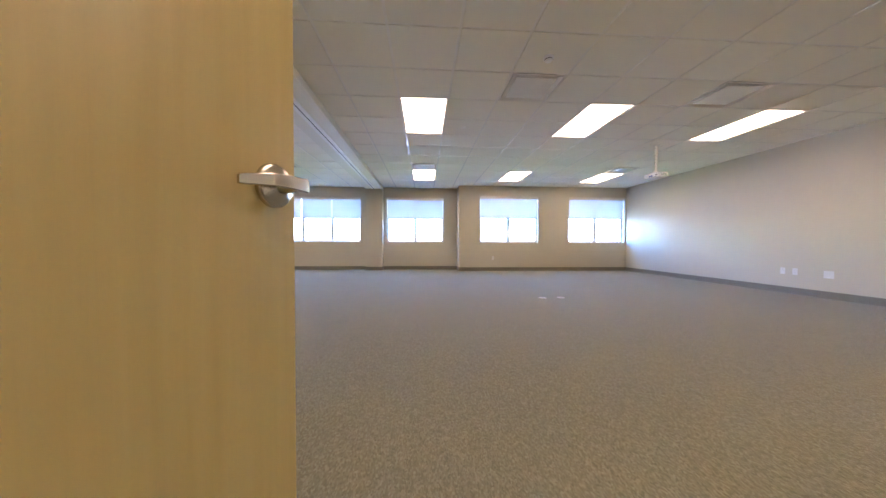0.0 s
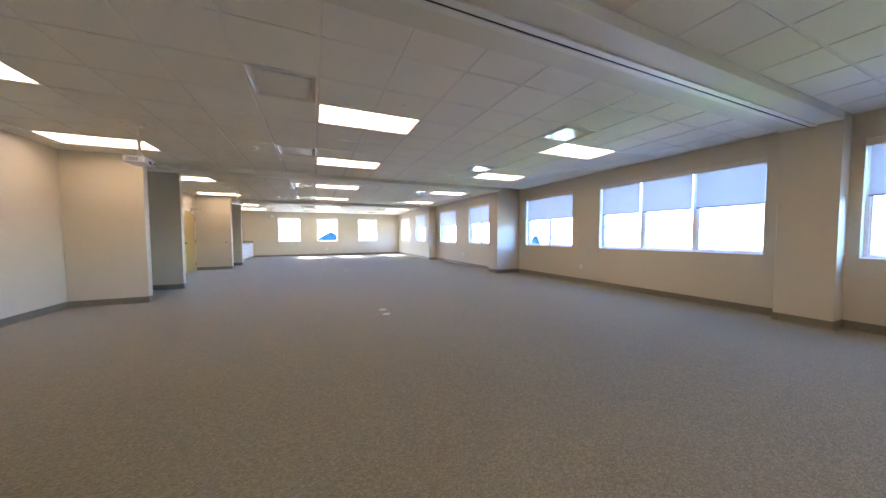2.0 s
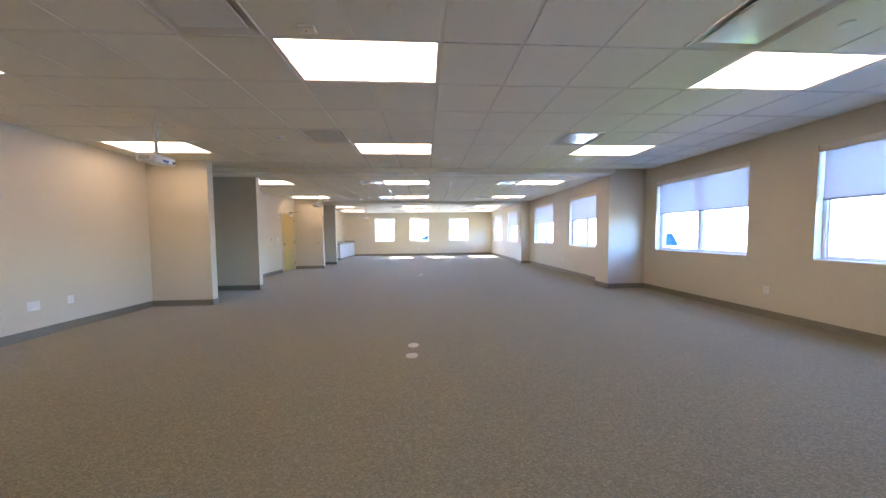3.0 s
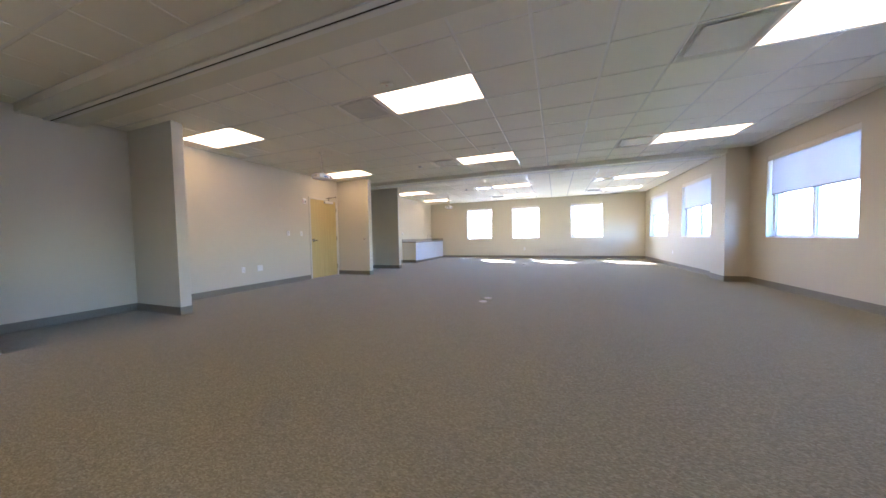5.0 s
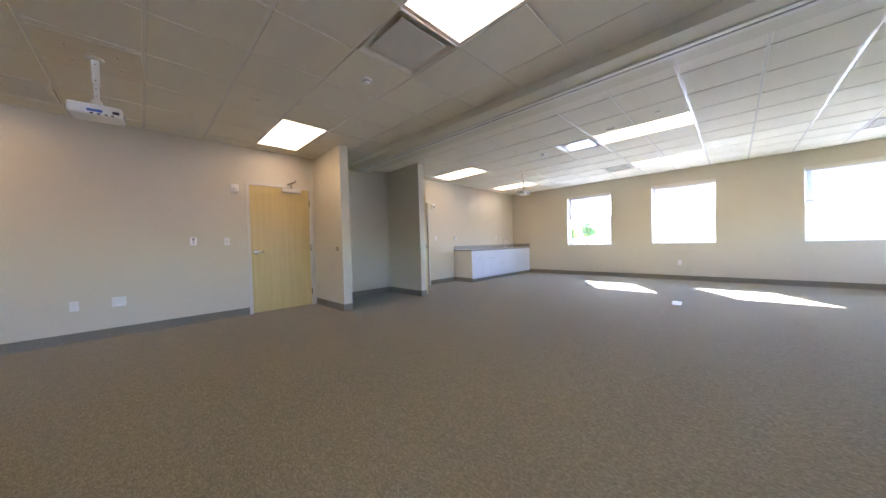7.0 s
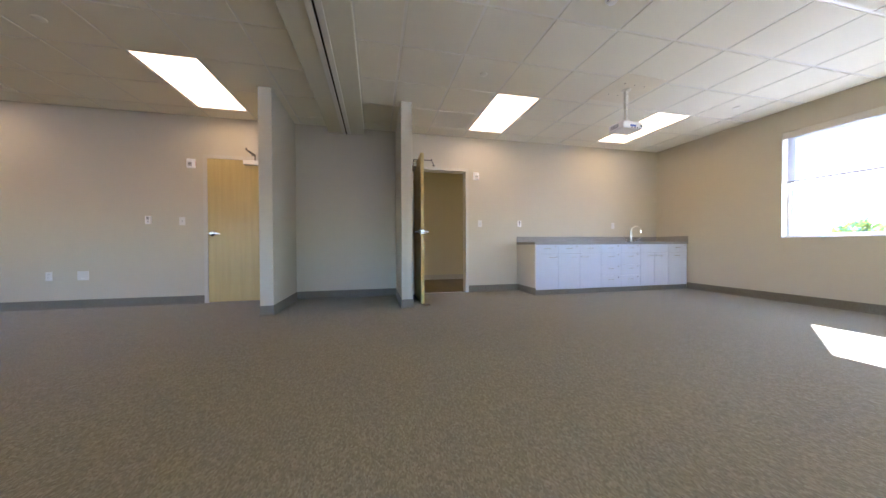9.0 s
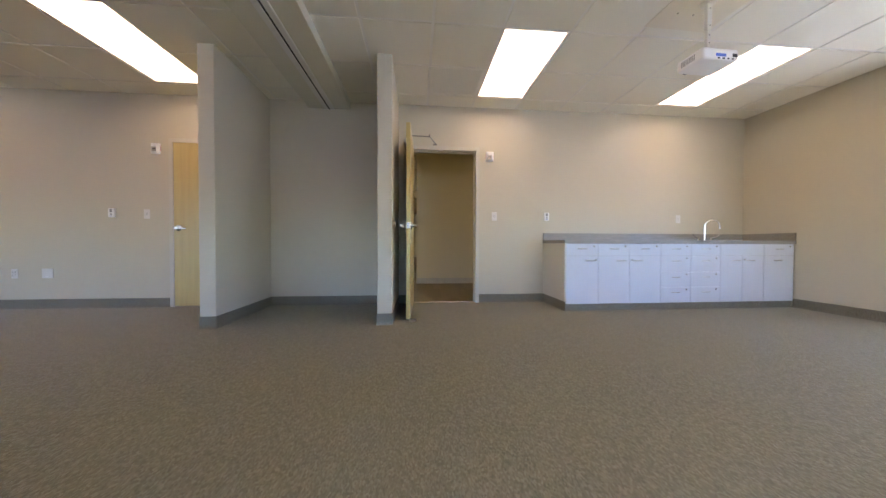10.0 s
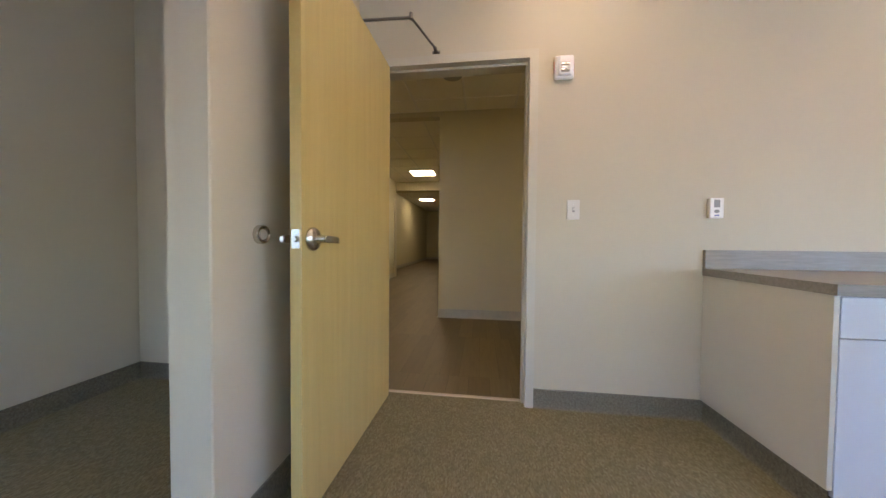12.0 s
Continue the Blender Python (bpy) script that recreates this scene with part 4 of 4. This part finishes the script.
def projector(x, y, turn, lower=0.0):
    """lower: how much further its pole is drawn out."""
    t = thing("projector", pose(x, y, H, 0, 0, turn), "white ceiling-hung projector on a short pole", "projector", "ceiling projectors")
    bm = bmesh.new()
    box(bm, -0.29, -0.29, -0.006, 0.29, 0.29, -0.001, 0.002, 1)
    plate = part("ceiling_plate", bm, PLATE, t, "square white steel ceiling plate")
    bm = bmesh.new()
    lathe(bm, [(0.0, -0.006), (0.055, -0.006), (0.05, -0.018), (0.022, -0.024), (0.0, -0.024)], 24)
    box(bm, -0.021, -0.017, -0.22, 0.021, 0.017, -0.018, 0.003, 1)
    box(bm, -0.016, -0.013, -0.378 - lower, 0.016, 0.013, -0.21, 0.003, 1)
    box(bm, -0.03, -0.025, -0.403 - lower, 0.03, 0.025, -0.358 - lower, 0.006, 2)
    pole = part("pole", bm, COLUMN, t, "ivory telescopic square steel pole", True)
    for zz in (-0.06, -0.19, -0.26, -0.32):
        bm = bmesh.new()
        rod(bm, (0, 0.0125, zz), (0, 0.0205 if zz > -0.2 else 0.0165, zz), 0.005, seg=10)
        part("screw", bm, NICKEL, pole)
    for bx in (-0.14, 0.0, 0.14):
        for by in (-0.12, 0.12):
            bm = bmesh.new()
            rod(bm, (bx, by, -0.0055), (bx, by, -0.0105), 0.007, seg=10)
            part("bolt", bm, NICKEL, plate, "small plate bolt")
    bm = bmesh.new()
    box(bm, -0.06, -0.06, -0.413 - lower, 0.06, 0.06, -0.401 - lower, 0.003, 1)
    part("mount_bracket", bm, METALWHITE, t)
    bm = bmesh.new()
    box(bm, -0.152, -0.115, -0.502 - lower, 0.152, 0.105, -0.414 - lower, 0.020, 4)
    body = part("body", bm, WHITE, t, "white plastic projector case")
    bm = bmesh.new()
    rod(bm, (0.06, -0.108, -0.460 - lower), (0.06, -0.130, -0.460 - lower), 0.034, 0.030, 24)
    part("lens", bm, DARK, body, "dark projector lens")
    # ports on the back
    bm = bmesh.new()
    box(bm, -0.04, 0.1045, -0.480 - lower, 0.045, 0.1068, -0.458 - lower)
    part("label", bm, BLUEPL, body, "blue label")
    for px, pz, w in ((-0.115, -0.465, 0.020), (-0.02, -0.492, 0.010), (-0.06, -0.492, 0.008), (-0.095, -0.492, 0.008), (0.02, -0.492, 0.010)):
        bm = bmesh.new()
        box(bm, px - w, 0.1045, pz - lower - w * 0.6, px + w, 0.1066, pz - lower + w * 0.6)
        part("port", bm, DARK, body, "dark socket")
    for k in range(9):
        bm = bmesh.new()
        y0 = -0.07 + k * 0.013
        box(bm, 0.1515, y0, -0.480 - lower, 0.1535, y0 + 0.007, -0.436 - lower)
        part("vent_slot", bm, GREYPL, body, "grey vent slot")
        bm = bmesh.new()
        box(bm, -0.1535, y0, -0.480 - lower, -0.1515, y0 + 0.007, -0.436 - lower)
        part("vent_slot", bm, GREYPL, body, "grey vent slot")
    return t


for x, y, turn, low in [(-16.635, 1.36, 2, 0.0), (-9.855, 1.215, -4, 0.0), (-4.40, 1.215, 0, 0.0), (5.04, 4.88, 97, 0.10)]:
    projector(x, y, turn, low)

# ---------------------------------------------------------------- ceiling devices
def sprinkler(x, y):
    t = thing("sprinkler_head", pose(x, y, H), "white concealed sprinkler cover in a ceiling tile", "sprinkler", "sprinkler heads")
    bm = bmesh.new()
    lathe(bm, [(0.0, -0.010), (0.036, -0.010), (0.041, -0.007), (0.042, -0.002), (0.045, 0.0065), (0.0, 0.0065)], 28)
    part("cover", bm, COVER, t, "", True)
    return t


SPR = [(1.42, 4.315), (-2.435, 4.315), (-2.435, 7.363), (-6.093, 4.315), (-6.093, 7.363), (-11.01, 1.267), (-11.01, 4.315), (-11.01, 7.363), (-14.835, 1.30), (-14.835, 4.315), (-18.50, 1.30), (-18.50, 4.315)]
first = sprinkler(*SPR[0])
for x, y in SPR[1:]:
    copy_thing(first, pose(x, y, H))


def smoke_detector(x, y):
    t = thing("smoke_detector", pose(x, y, H), "white round smoke detector on the ceiling", "smoke detector", "smoke detectors")
    bm = bmesh.new()
    lathe(bm, [(0.0, 0.0065), (0.052, 0.0065), (0.052, -0.014), (0.047, -0.018), (0.0, -0.018)], 28)
    part("base", bm, WHITE, t, "", True)
    bm = bmesh.new()
    lathe(bm, [(0.034, -0.018), (0.036, -0.030), (0.030, -0.040), (0.0, -0.043)], 28)
    part("cap", bm, WHITE, t, "", True)
    bm = bmesh.new()
    lathe(bm, [(0.0355, -0.0215), (0.037, -0.0215), (0.0372, -0.0265), (0.0355, -0.0265)], 28)
    part("slot_ring", bm, DARK, t, "dark smoke-inlet ring")
    return t


SMK = [(2.01, 2.52), (-4.90, 2.465), (-11.672, 2.448), (-15.433, 2.458)]
first = smoke_detector(*SMK[0])
for x, y in SMK[1:]:
    copy_thing(first, pose(x, y, H))


def occupancy_sensor(x, y):
    t = thing("occupancy_sensor", pose(x, y, H), "flat rectangular off-white ceiling sensor with a small red light", "sensor", "occupancy sensors")
    bm = bmesh.new()
    box(bm, -0.036, -0.062, -0.020, 0.036, 0.062, 0.002, 0.008, 3)
    part("housing", bm, COVER, t, "", True)
    bm = bmesh.new()
    box(bm, -0.022, 0.048, -0.024, 0.022, 0.056, -0.018, 0.002, 1)
    part("sensor_window", bm, WHITE, t, "raised white sensor window")
    bm = bmesh.new()
    lathe(bm, [(0.0, -0.023), (0.006, -0.022), (0.007, -0.019), (0.0, -0.019)], 14)
    part("indicator", bm, RED, t, "red indicator")
    return t


RED = plain("red_plastic", (0.5, 0.02, 0.02), 0.4)
OCC = [(-2.64, 3.705), (-8.16, 3.706), (-15.01, 3.712)]
first = occupancy_sensor(*OCC[0])
for x, y in OCC[1:]:
    copy_thing(first, pose(x, y, H))
t = thing("ceiling_speaker", pose(-6.03, 4.90, H), "white round ceiling speaker set in a tile", "speaker")
bm = bmesh.new()
lathe(bm, [(0.0, -0.007), (0.075, -0.009), (0.092, -0.007), (0.098, 0.0065), (0.0, 0.0065)], 32)
part("grille", bm, METALWHITE, t, "", True)

# ---------------------------------------------------------------- wall devices
# local frame: x along the wall, y out of the wall, z up
SOUTH, NORTHW, WESTW, EASTW = 0, 180, -90, 90


def on_wall(x, y, z, turn):
    return pose(x, y, z, 0, 0, turn)


def outlet():
    t = thing("outlet", on_wall(-9.490, YS, 0.434, SOUTH), "white duplex power outlet on the painted wall", "outlet", "power outlets")
    bm = bmesh.new()
    box(bm, -0.036, 0.0, -0.058, 0.036, 0.006, 0.058, 0.003, 2)
    part("cover_plate", bm, WALLPLATE, t)
    for s in (-1, 1):
        bm = bmesh.new()
        box(bm, -0.017, 0.0062, s * 0.020 - 0.014, 0.017, 0.0085, s * 0.020 + 0.014, 0.005, 2)
        r = part("receptacle", bm, WALLPLATE, t)
        for xx, hh in ((-0.006, 0.005), (0.006, 0.004)):
            bm = bmesh.new()
            box(bm, xx - 0.001, 0.0083, s * 0.020 - hh + 0.003, xx + 0.001, 0.0090, s * 0.020 + hh + 0.003)
            part("slot", bm, DARK, r, "dark slot")
    return t


first = outlet()
for x, y, z, turn in [(-5.0, YS, 0.418, SOUTH), (-18.22, YS, 1.185, SOUTH), (-4.575, N2, 0.418, NORTHW), (2.99, N1, 0.412, NORTHW), (-10.02, N3, 0.448, NORTHW), (-16.25, N4, 0.43, NORTHW), (XW, 4.05, 0.425, WESTW), (XE, 4.70, 0.40, EASTW), (XE, 4.52, 0.40, EASTW)]:
    copy_thing(first, on_wall(x, y, z, turn))


def data_plate():
    t = thing("wall_plate", on_wall(-9.852, YS, 0.436, SOUTH), "white square double wall plate with media jacks", "wall plate", "media wall plates")
    bm = bmesh.new()
    box(bm, -0.062, 0.0, -0.060, 0.062, 0.007, 0.060, 0.003, 2)
    part("cover_plate", bm, WALLPLATE, t)
    bm = bmesh.new()
    box(bm, -0.018, 0.007, -0.045, 0.018, 0.010, -0.035, 0.001, 1)
    part("jack", bm, METALWHITE, t)
    return t


first = data_plate()
for x, y, z, turn in [(-4.60, YS, 0.415, SOUTH), (XE, 4.08, 0.39, EASTW)]:
    copy_thing(first, on_wall(x, y, z, turn))


def switch():
    t = thing("light_switch", on_wall(-15.463, YS, 1.196, SOUTH), "white toggle light switch beside the door", "switch", "light switches")
    bm = bmesh.new()
    box(bm, -0.036, 0.0, -0.058, 0.036, 0.006, 0.058, 0.003, 2)
    part("cover_plate", bm, WALLPLATE, t)
    bm = bmesh.new()
    box(bm, -0.0065, 0.0056, -0.0135, 0.0065, 0.0066, 0.0135)
    part("toggle_slot", bm, GREYPL, t, "grey slot round the toggle")
    bm = bmesh.new()
    box(bm, -0.005, 0.005, -0.004, 0.005, 0.017, 0.010, 0.0015, 1)
    part("toggle", bm, WALLPLATE, t)
    for s in (-1, 1):
        bm = bmesh.new()
        rod(bm, (0, 0.0055, s * 0.030), (0, 0.0070, s * 0.030), 0.0035, seg=10)
        part("screw", bm, METALWHITE, t)
    return t


first = switch()
copy_thing(first, on_wall(-10.995, YS, 1.180, SOUTH))


def thermostat():
    t = thing("thermostat", on_wall(-16.212, YS, 1.20, SOUTH), "white wall thermostat with grey display and button", "thermostat", "thermostats")
    bm = bmesh.new()
    box(bm, -0.036, 0.0, -0.056, 0.036, 0.026, 0.056, 0.006, 2)
    part("case", bm, WHITE, t)
    bm = bmesh.new()
    box(bm, -0.014, 0.0255, 0.004, 0.016, 0.0270, 0.046, 0.0006, 1)
    part("display", bm, GREYPL, t, "grey liquid-crystal display")
    bm = bmesh.new()
    lathe(bm, [(0.0, 0.0), (0.012, 0.0), (0.010, 0.002), (0.0, 0.0025)], 18, Matrix.Translation((0.001, 0.0258, -0.018)) @ Matrix.Rotation(radians(-90), 4, "X") @ Matrix.Diagonal((1.15, 0.85, 1, 1)))
    part("button", bm, GREYPL, t, "grey oval button")
    bm = bmesh.new()
    box(bm, -0.012, 0.0258, -0.043, 0.012, 0.0266, -0.037)
    part("mark", bm, BLUEPL, t, "small blue maker's mark")
    return t


first = thermostat()
copy_thing(first, on_wall(-10.599, YS, 1.19, SOUTH))


def strobe():
    t = thing("fire_strobe", on_wall(-15.392, YS, 2.020, SOUTH), "white fire-alarm horn strobe high on the wall", "fire alarm", "fire strobes")
    bm = bmesh.new()
    box(bm, -0.055, 0.0, -0.068, 0.055, 0.028, 0.068, 0.014, 3)
    part("back_box", bm, WHITE, t)
    bm = bmesh.new()
    box(bm, -0.036, 0.024, -0.056, 0.036, 0.046, 0.056, 0.010, 3)
    part("cover", bm, WHITE, t)
    bm = bmesh.new()
    box(bm, -0.025, 0.0455, -0.042, 0.025, 0.048, 0.014, 0.001, 1)
    part("reflector", bm, GREYPL, t, "grey reflector tray")
    for zz, hh in ((0.002, 0.006), (-0.030, 0.006)):
        for xx in (-0.013, 0.013):
            bm = bmesh.new()
            box(bm, xx - 0.010, 0.0475, zz - hh, xx + 0.010, 0.056, zz + hh, 0.003, 2)
            part("flash_lens", bm, CHROME, t, "bright faceted strobe lens")
    bm = bmesh.new()
    box(bm, -0.022, 0.0475, -0.020, 0.022, 0.053, -0.008, 0.003, 2)
    part("flash_tube", bm, CLEAR, t, "clear flash tube")
    for s in (-1, 1):
        for k in range(4):
            bm = bmesh.new()
            box(bm, s * 0.0545 - 0.0012, 0.009, -0.030 + k * 0.017, s * 0.0545 + 0.0012, 0.018, -0.020 + k * 0.017)
            part("letter_bar", bm, RED, t, "small red lettering bar")
    return t


CLEAR = plain("clear_lens", (0.55, 0.55, 0.54), 0.08, 0.6)
first = strobe()
copy_thing(first, on_wall(-11.118, YS, 2.004, SOUTH))


def wall_bumper(m):
    t = thing("door_bumper", m, "round satin metal wall bumper for a door lever", "door stop", "door bumpers")
    bm = bmesh.new()
    lathe(bm, [(0.0, 0.0), (0.034, 0.0), (0.034, 0.012), (0.031, 0.018), (0.027, 0.019), (0.023, 0.012), (0.0, 0.012)], 28, Matrix.Rotation(radians(-90), 4, "X"))
    part("cup", bm, NICKEL, t, "", True)
    bm = bmesh.new()
    lathe(bm, [(0.0, 0.0125), (0.0185, 0.0125), (0.017, 0.017), (0.0, 0.018)], 24, Matrix.Rotation(radians(-90), 4, "X"))
    part("pad", bm, RUBBER, t, "pale rubber pad", True)
    return t


first = wall_bumper(pose(STUBS[2][1], 0.34, 1.015, 0, 0, -90))
copy_thing(first, pose(STUBS[3][0], 0.315, 1.022, 0, 0, 90))

t = thing("door_wedge", pose(DOOR_W[1] - 0.03, 0.385, 0, 0, 0, 4), "small tan rubber wedge under the open door", "door wedge")
bm = bmesh.new()
vs = [bm.verts.new(p) for p in ((-0.055, -0.05, 0.0), (0.02, -0.05, 0.0), (0.02, 0.03, 0.0), (-0.055, 0.03, 0.0), (-0.055, -0.05, 0.004), (0.02, -0.05, 0.011), (0.02, 0.03, 0.030), (-0.055, 0.03, 0.026))]
for q in ((0, 3, 2, 1), (4, 5, 6, 7), (0, 1, 5, 4), (1, 2, 6, 5), (2, 3, 7, 6), (3, 0, 4, 7)):
    bm.faces.new([vs[i] for i in q])
part("wedge", bm, plain("tan_rubber", (0.30, 0.21, 0.11), 0.8), t)

# ---------------------------------------------------------------- floor boxes
IVORY = plain("ivory_plastic", (0.44, 0.375, 0.275), 0.45, vary=0.08, scale=30)


def floor_box(x, y, turn):
    t = thing("floor_box", pose(x, y, 0, 0, 0, turn), "round ivory plastic floor-outlet cover in the carpet", "floor outlet", "floor outlets")
    bm = bmesh.new()
    lathe(bm, [(0.0, -0.01), (0.064, -0.01), (0.064, 0.003), (0.059, 0.0075), (0.052, 0.0085), (0.050, 0.0050), (0.048, 0.0050), (0.0475, 0.0070), (0.0, 0.0070)], 32)
    part("ring", bm, IVORY, t, "", True)
    bm = bmesh.new()
    box(bm, -0.022, -0.003, 0.0068, 0.022, 0.003, 0.0088, 0.001, 1)
    part("latch", bm, IVORY, t)
    return t


DISC = [(2.735, 4.37), (3.04, 4.37), (-3.91, 4.335), (-3.615, 4.33), (-10.11, 4.345), (-9.845, 4.325), (-16.12, 4.335), (-15.93, 4.355)]
first = floor_box(*DISC[0], 20)
for i, (x, y) in enumerate(DISC[1:]):
    copy_thing(first, pose(x, y, 0, 0, 0, 20 + 47 * i))

# ---------------------------------------------------------------- outside
bm = bmesh.new()
bmesh.ops.create_grid(bm, x_segments=2, y_segments=2, size=3000)
bmesh.ops.translate(bm, verts=bm.verts[:], vec=(0, 0, -4.4))
tagged(mesh_object("ground", bm, GROUND), "lawn and pale paving round the building", "ground", "", "structure")


def leaf_material():
    m, n, l, b = material("leaves", 0.6)
    n.remove(b)
    g = n.new("ShaderNodeNewGeometry")
    c = ramp(n, l, g.outputs["Random Per Island"], [(0.0, (0.09, 0.20, 0.14)), (0.5, (0.16, 0.25, 0.06)), (1.0, (0.38, 0.34, 0.06))])
    df = n.new("ShaderNodeBsdfDiffuse")
    tl = n.new("ShaderNodeBsdfTranslucent")
    l.new(c, df.inputs["Color"])
    l.new(c, tl.inputs["Color"])
    mx = n.new("ShaderNodeMixShader")
    mx.inputs[0].default_value = 0.65
    l.new(df.outputs[0], mx.inputs[1])
    l.new(tl.outputs[0], mx.inputs[2])
    l.new(mx.outputs[0], n["Material Output"].inputs["Surface"])
    return m


LEAF = leaf_material()
BARK = plain("bark", (0.12, 0.09, 0.065), 0.9, vary=0.3, scale=8)


def tree(x, y, tall, spread, leaves, seed):
    r = random.Random(seed)
    t = thing("tree", pose(x, y, -4.4), "leafy broad-crowned tree beyond the windows", "tree", "trees outside")
    bm = bmesh.new()
    rod(bm, (0, 0, 0), (0, 0, tall * 0.78), 0.10, 0.05, 10)
    ends = []
    for k in range(9):
        a = k * 2.4 + r.random()
        p0 = Vector((0, 0, tall * r.uniform(0.66, 0.78)))
        p1 = p0 + Vector((math.cos(a) * spread * r.uniform(0.3, 0.8), math.sin(a) * spread * r.uniform(0.3, 0.8), tall * r.uniform(0.06, 0.17)))
        rod(bm, p0, p1, 0.035, 0.012, 6)
        ends.append(p1)
    ends.append(Vector((0, 0, tall * 0.93)))
    part("trunk", bm, BARK, t)
    vs, fs = [], []
    for p in ends:
        for k in range(leaves):
            d = Vector((r.gauss(0, 1), r.gauss(0, 1), r.gauss(0, 0.8)))
            d = d.normalized() * spread * 0.42 * r.random() ** 0.4
            c = p + d
            u = Vector((r.gauss(0, 1), r.gauss(0, 1), r.gauss(0, 1))).normalized()
            w = u.orthogonal().normalized()
            s = r.uniform(0.09, 0.19)
            k0 = len(vs)
            vs += [tuple(c - u * s), tuple(c + w * s * 0.5), tuple(c + u * s), tuple(c - w * s * 0.5)]
            fs.append((k0, k0 + 1, k0 + 2, k0 + 3))
    me = bpy.data.meshes.new("crown")
    me.from_pydata(vs, [], fs)
    me.materials.append(LEAF)
    crown = new("crown", me)
    crown.parent = t


for i, (x, y, h_, s_, n_) in enumerate([(-44, -8.2, 7.1, 1.1, 100), (-44.5, -6.6, 7.7, 1.2, 110), (-46, -9.6, 6.7, 1.0, 60), (-64, -2.8, 8.3, 1.1, 26), (-65, -0.9, 8.5, 0.9, 22), (-64, 0.9, 8.8, 1.1, 40)]):
    tree(x, y, h_, s_, n_, 11 + i)

ROOFM = plain("slate_blue_roof", (0.015, 0.037, 0.048), 0.9)
ROOFM.node_tree.nodes["Principled BSDF"].inputs["Specular IOR Level"].default_value = 0.0
SIDING = plain("pale_siding", (0.6, 0.6, 0.58), 0.7)


def low_house(x, y, turn, w, d, eave, ridge):
    t = thing("house", pose(x, y, -4.4, 0, 0, turn), "low pale house with a slate-blue gable roof", "house", "houses outside")
    bm = bmesh.new()
    box(bm, -w / 2, -d / 2, 0, w / 2, d / 2, eave)
    part("wall", bm, SIDING, t)
    bm = bmesh.new()
    o = 0.4
    pts = [(-w / 2 - o, -d / 2 - o, eave), (w / 2 + o, -d / 2 - o, eave), (w / 2 + o, d / 2 + o, eave), (-w / 2 - o, d / 2 + o, eave), (-w / 2 - o, 0, ridge), (w / 2 + o, 0, ridge)]
    vs = [bm.verts.new(p) for p in pts]
    for q in ((0, 1, 5, 4), (2, 3, 4, 5), (0, 4, 3), (1, 2, 5), (0, 3, 2, 1)):
        bm.faces.new([vs[i] for i in q])
    part("roof", bm, ROOFM, t, "slate-blue gable roof")


low_house(-68, 6.5, 0, 7, 5.8, 4.6, 6.6)
low_house(2.4, 45, 0, 4, 5, 2.4, 3.9)
low_house(-92.5, 84, 128, 6, 2.8, 1.5, 5.4)
low_house(18, 46, 0, 4, 5, 2.6, 4.0)
